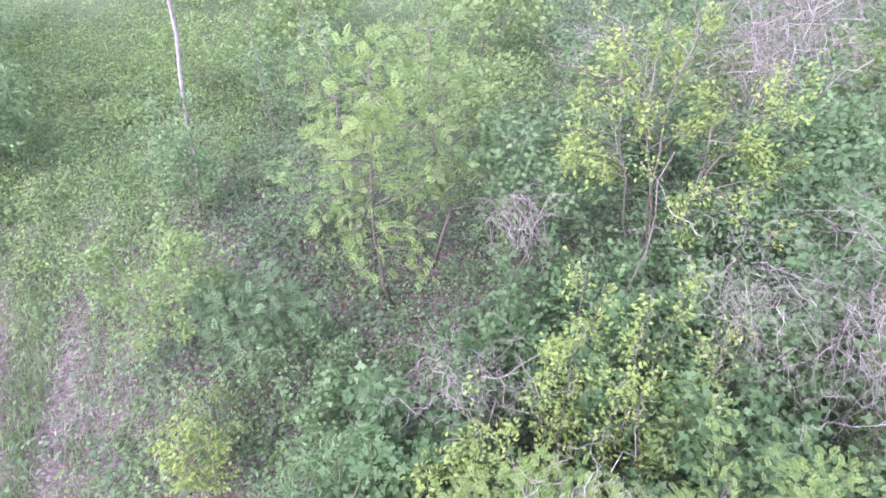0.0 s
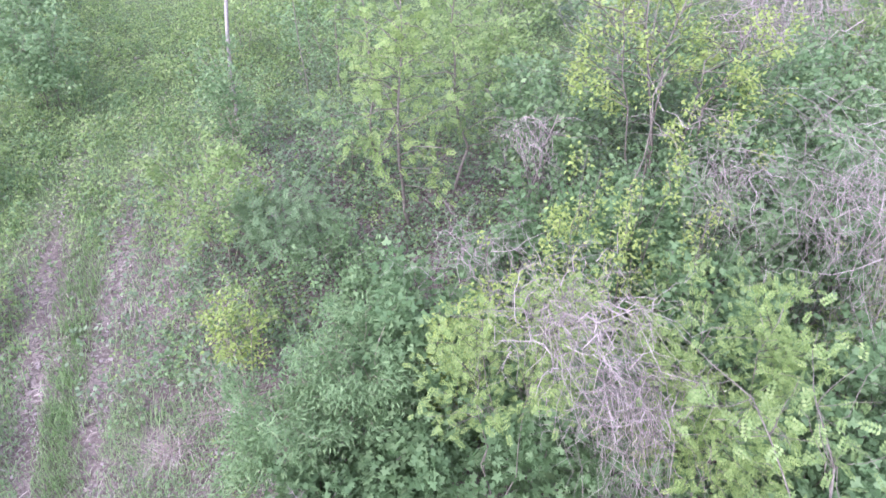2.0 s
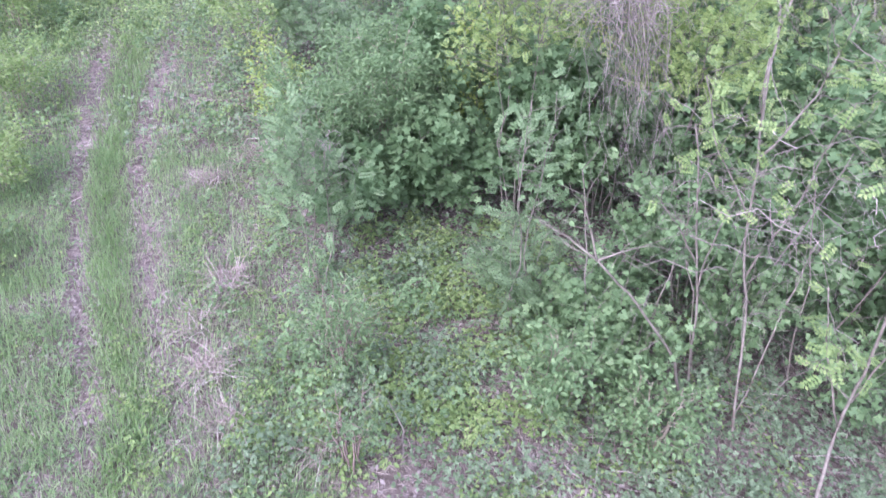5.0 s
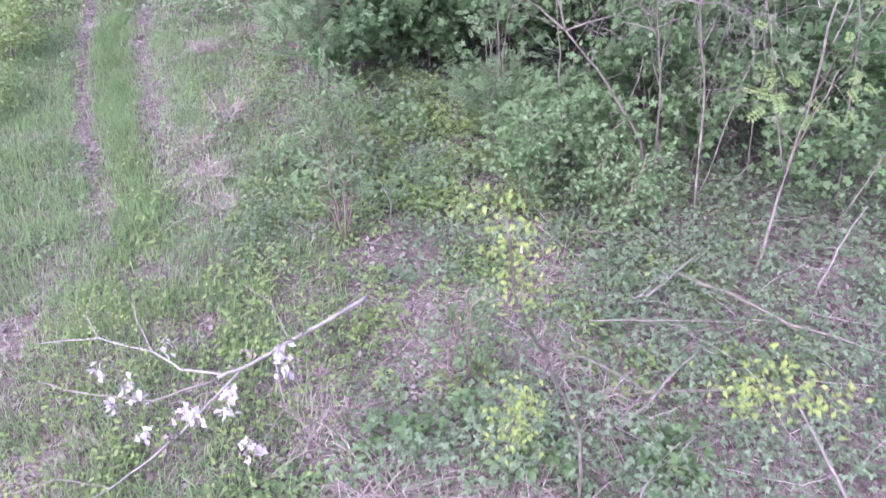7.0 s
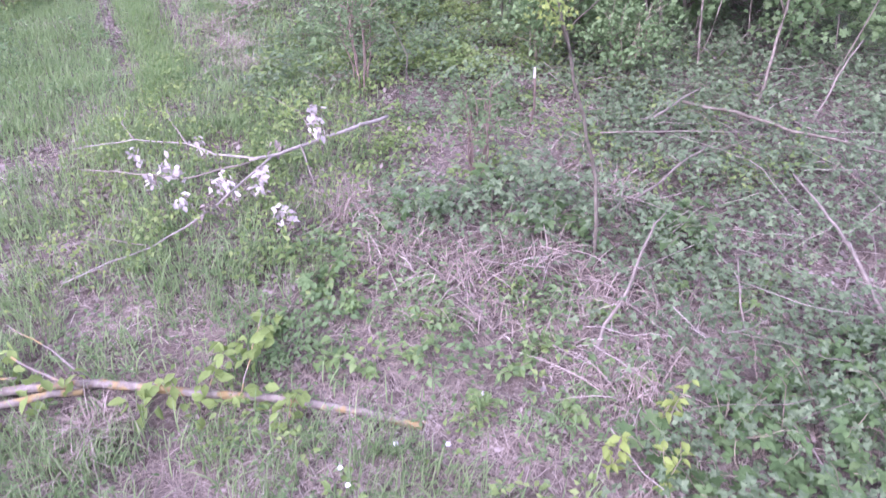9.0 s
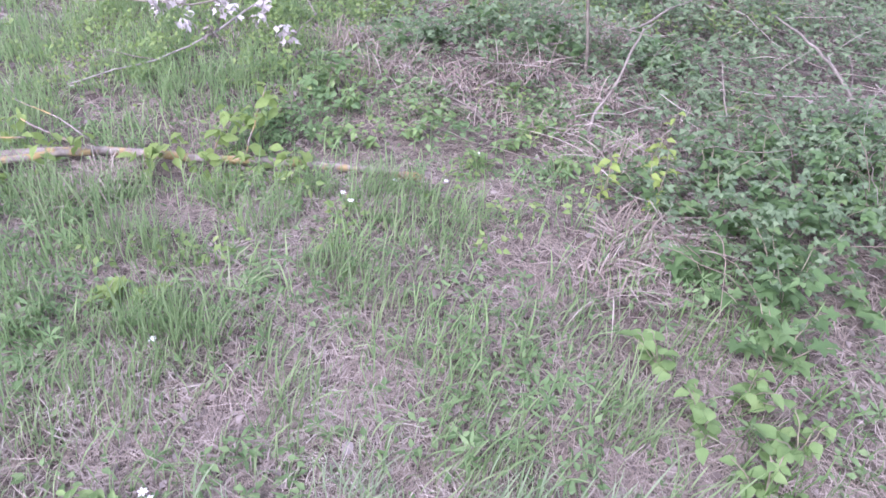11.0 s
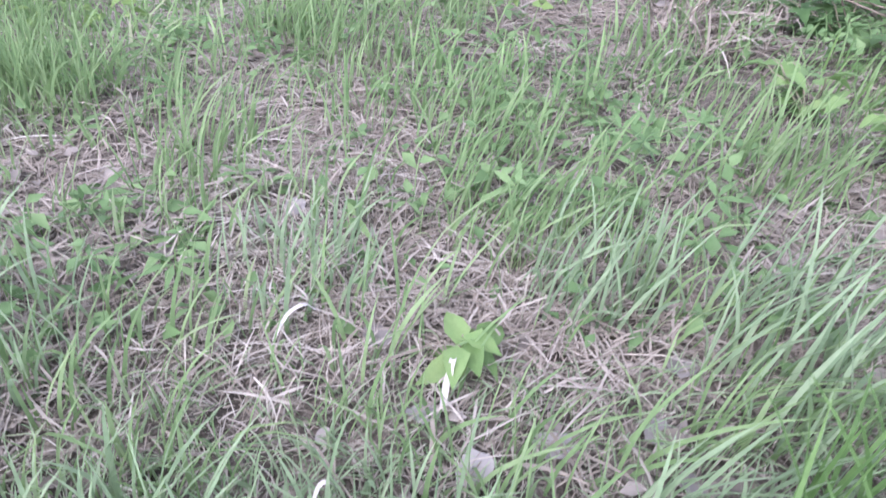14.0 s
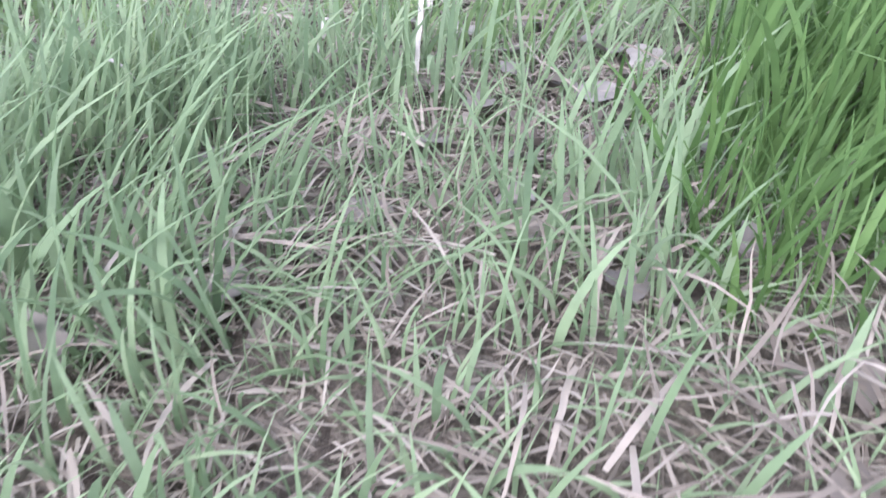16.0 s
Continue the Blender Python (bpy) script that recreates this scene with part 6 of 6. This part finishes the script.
def dead_leaf(x, y, size, seed):
    rng_ = np.random.default_rng(seed)
    n = 14
    a = np.linspace(0, 2 * math.pi, n, endpoint=False)
    rad = 0.5 * (1 + 0.16 * np.cos(a) + 0.08 * rng_.normal(0, 1, n))
    rim = np.stack([np.cos(a) * rad, np.sin(a) * rad * 0.75, 0 * a], 1)
    inner = rim * 0.55
    v = np.concatenate([[(0, 0, 0)], inner, rim])
    v[:, 2] = 0.28 * v[:, 1] ** 2 * rng_.uniform(0.5, 3) + 0.2 * v[:, 0] ** 2 + 0.05 * rng_.normal(0, 1, len(v)) * (np.hypot(v[:, 0], v[:, 1]) > 0.3)
    f = []
    for i in range(n):
        j = (i + 1) % n
        f += [(0, 1 + i, 1 + j), (1 + i, 1 + n + i, 1 + n + j), (1 + i, 1 + n + j, 1 + j)]
    ob = part("dead_leaf", v * size, np.array(f), M_LEAF_PALE, None)
    ob.location = (x, y, float(gz(x, y)) + 0.012)
    ob.rotation_euler = (rng_.normal(0, 0.2), rng_.normal(0, 0.2), rng_.uniform(0, 6.28))
    return tagged(ob, "curled grey dead leaf lying on the straw", "dead leaf", "dead leaves")


for k, (x, y, s) in enumerate([(0.17, -8.86, .075), (0.06, -8.87, .065), (-0.01, -8.79, .06), (0.12, -9.1, .05), (0.05, -9.13, .06), (0.22, -8.9, .06), (0.0, -9.0, .05), (0.1, -8.98, .05), (0.26, -8.8, .05),
                               (-0.12, -9.2, .05), (0.2, -9.28, .05), (-0.22, -9.3, .045), (0.09, -9.33, .045), (0.3, -9.0, .05), (-0.15, -8.55, .06), (-0.55, -8.35, .06), (0.3, -8.6, .06), (-0.35, -8.2, .06), (0.02, -9.2, .05), (0.16, -9.18, .055), (0.22, -9.12, .05), (-0.05, -9.08, .05), (0.28, -9.2, .05),
                               (0.14, -9.0, .06), (0.05, -8.93, .05), (0.3, -9.32, .05), (0.33, -8.86, .05), (-0.28, -9.1, .045), (0.1, -8.75, .06), (0.24, -8.72, .055), (-0.08, -8.7, .05)]):
    dead_leaf(x, y, s * 0.95, 800 + k)


def dry_blade(x0, y0, z0, x1, y1, z1, w, seed, curl=0.0):
    """A broad dry grass leaf lying or curling over the straw."""
    rng_ = np.random.default_rng(seed)
    ln = crooked(rng_, (0, 0, 0), (x1 - x0, y1 - y0, z1 - z0), 9, 0.04)
    t = np.linspace(0, 1, 9)
    ln[:, 2] += curl * np.sin(t * math.pi)
    d = np.gradient(ln, axis=0)
    s = np.cross(d, (0, 0, 1))
    s /= np.linalg.norm(s, axis=1, keepdims=True) + 1e-9
    half = s * (0.5 * w * np.array([.8, 1, 1, 1, .95, .9, .75, .5, .1]))[:, None]
    lift = np.array([0, 0, 0.25 * w])
    v = np.concatenate([ln - half + lift, ln, ln + half + lift])
    f = [(i, i + 1, 9 + i + 1) for i in range(8)] + [(i, 9 + i + 1, 9 + i) for i in range(8)] + [(9 + i, 10 + i, 19 + i) for i in range(8)] + [(9 + i, 19 + i, 18 + i) for i in range(8)]
    ob = part("straw_stalk", v, np.array(f), M_STRAW_PALE, None)
    ob.location = (x0, y0, z0 + float(gz(x0, y0)))
    return tagged(ob, "broad dry straw-coloured stalk lying loose", "straw stalk", "straw stalks")


for k, row in enumerate([(-0.26, -9.14, .03, -0.09, -9.04, .04, .006, 0), (-0.01, -9.26, .02, 0.1, -9.27, .02, .009, 0), (0.12, -9.24, .015, 0.19, -9.22, .04, .006, 0), (-0.06, -8.8, .02, -0.06, -8.74, .06, .008, .03),
                         (-0.42, -9.04, .02, -0.38, -9.0, .03, .006, .05), (-0.07, -8.95, .02, -0.05, -8.85, .07, .006, .03), (0.05, -9.38, .01, 0.08, -9.28, .03, .006, .02), (-0.01, -9.28, .03, 0.15, -9.23, .05, .006, 0), (0.04, -9.42, .02, 0.1, -9.42, .02, .007, 0), (0.03, -9.42, .03, 0.0, -9.49, .02, .006, .01), (0.12, -9.44, .0, 0.14, -9.38, .09, .003, 0), (-0.28, -9.28, .03, -0.13, -9.26, .03, .009, .01), (-0.02, -9.26, .03, 0.09, -9.275, .03, .01, 0), (-0.19, -9.09, .03, -0.1, -9.02, .05, .006, 0), (-0.13, -9.14, .03, -0.09, -9.07, .05, .006, .01),
                         (-0.25, -9.3, .02, -0.1, -9.29, .02, .006, 0), (-0.2, -9.24, .02, -0.02, -9.2, .02, .005, 0), (0.3, -9.05, .02, 0.33, -8.9, .07, .004, 0), (0.15, -9.4, .015, 0.25, -9.36, .015, .006, 0),
                         (-0.3, -8.2, .02, -0.22, -8.05, .05, .007, .02), (0.2, -8.3, .03, 0.28, -8.38, .03, .007, .02), (-0.1, -8.15, .02, 0.02, -8.2, .03, .007, .03), (0.15, -8.0, .03, 0.1, -7.85, .05, .007, .03)]):
    dry_blade(*row[:6], row[6] * 0.75, 830 + k, row[7])


def straw_tuft(x, y, h, n, rad, seed):
    rng_ = np.random.default_rng(seed)
    bb = Bundle()
    a, d = rng_.uniform(0, 6.28, n), rad * np.sqrt(rng_.uniform(0, 1, n))
    blades(bb, np.stack([np.cos(a) * d, np.sin(a) * d, 0 * a], 1), h, 0.007, rng_, 1.1, (0, -0.2), 5)
    ob = bb.put("dry_grass_tuft", M_STRAW)
    ob.location = (x, y, float(gz(x, y)))
    return tagged(ob, "collapsed tuft of dry pale grass", "dry grass", "dry grass tufts")


for k, (x, y, h, n, rad) in enumerate([(-2.1, -6.36, .22, 130, .09), (-1.98, -6.3, .16, 90, .14), (-2.12, -6.6, .18, 90, .1), (0.45, -4.75, .33, 220, .25), (0.95, -5.1, .28, 160, .25), (-0.5, -4.75, .3, 180, .25), (-0.05, -5.0, .28, 170, .25), (0.2, -5.35, .2, 110, .25), (-0.3, -5.3, .2, 90, .2), (0.7, -5.5, .2, 90, .2), (1.45, -5.3, .22, 120, .22), (1.5, -5.65, .2, 100, .2),
                                       (0.75, -3.5, .3, 220, .25), (0.95, -3.3, .28, 180, .2), (1.25, -3.95, .28, 160, .2), (-0.9, -4.2, .28, 200, .22), (-3.3, 1.0, .4, 180, .2), (-3.0, -0.6, .35, 160, .2), (-3.4, 0.2, .35, 150, .2),
                                       (-1.6, 0.2, .5, 260, .25), (0.9, 0.0, .5, 220, .25), (-2.6, -1.3, .3, 150, .18), (-1.5, -1.5, .3, 140, .2), (1.05, -6.0, .25, 160, .2), (0.95, -6.9, .22, 160, .2), (0.75, -7.2, .2, 130, .2),
                                       (-4.4, 3.6, .35, 180, .25), (-4.2, 5.2, .4, 200, .3), (-3.9, 4.4, .4, 200, .3), (-4.6, 6.3, .4, 180, .3)]):
    straw_tuft(x, y, h, n, rad, 850 + k)


def flower(x, y, h, seed):
    rng_ = np.random.default_rng(seed)
    root = thing("white_flower", x, y, float(gz(x, y)), "small white star flower on a thin stem", "flower", "white flowers")
    sb = Bundle()
    tip = np.array([rng_.normal(0, 0.02), rng_.normal(0, 0.02), h])
    tube(sb, crooked(rng_, (0, 0, 0), tip, 5, 0.04), 0.0014, 0.001, 5)
    sb.put("stalk", M_GRASS_FRESH, root)
    for k in range(6):
        a = k * math.pi / 3 + rng_.normal(0, 0.1)
        c, s = math.cos(a), math.sin(a)
        v = np.array([(0, 0, 0), (.5, -.22, .1), (.5, .22, .1), (.8, -.15, .05), (.8, .15, .05), (1, 0, 0)]) * 0.018
        v = np.stack([v[:, 0] * c - v[:, 1] * s, v[:, 0] * s + v[:, 1] * c, v[:, 2]], 1) + tip
        part("petal", v, np.array([(0, 1, 2), (1, 3, 2), (2, 3, 4), (3, 5, 4)]), M_PETAL, root)
    return root


for k, (x, y, h) in enumerate([(-0.94, -8.45, .12), (-0.9, -8.47, .1), (-0.55, -6.76, .14), (-1.18, -7.81, .12), (0.15, -6.11, .1), (-0.58, -6.66, .12), (-0.36, -6.5, .1), (-0.05, -6.45, .1), (-2.7, -6.5, .12)]):
    flower(x, y, h, 900 + k)


def cut_stem(x, y, seed):
    """A thin stem cut off at knee height, with a bleached top."""
    rng_ = np.random.default_rng(seed)
    root = thing("cut_stem", x, y, float(gz(x, y)), "thin dark cut stem with a bleached white top", "stem")
    line = crooked(rng_, (0, 0, -0.03), (-0.03, -0.1, 0.66), 8, 0.03)
    sb, tb = Bundle(), Bundle()
    tube(sb, line[:7], 0.013, 0.012, 7)
    tube(tb, np.concatenate([line[6:7], line[6:] + (0, 0, 0.005)]), 0.013, 0.011, 8)
    sb.put("shaft", M_BROWNSTEM, root)
    tb.put("tip", M_WITHERED, root, "bleached white cut top")
    return root


cut_stem(0.68, -2.46, 1300)


def bleached_curl(x0, y0, x1, y1, rise, w, seed):
    """A dead grass leaf bleached white, curling up from the straw."""
    ob = dry_blade(x0, y0, 0.02, x1, y1, rise, w * 0.75, seed, 0.035)
    ob.name = "bleached_leaf"
    ob.data.materials[0] = M_WITHERED
    return tagged(ob, "curled grass leaf bleached white", "dry leaf", "bleached leaves")


for k, row in enumerate([(-0.05, -8.7, -0.03, -8.63, 0.05, 0.013), (-0.44, -8.97, -0.38, -8.99, 0.05, 0.01), (-0.31, -8.57, -0.24, -8.53, 0.05, 0.012), (-0.07, -8.97, -0.055, -8.94, 0.12, 0.009), (-0.2, -8.85, -0.17, -8.83, 0.04, 0.01)]):
    bleached_curl(*row, 1320 + k)
for k, (x, y, size) in enumerate([(2.02, -4.98, 0.07), (1.99, -5.16, 0.08), (2.06, -5.08, 0.06), (2.0, -4.88, 0.06), (0.9, -5.9, 0.05), (0.5, -6.0, 0.05), (0.7, -6.85, 0.05), (0.85, -7.0, 0.05)]):
    dead_leaf(x, y, size, 1340 + k)
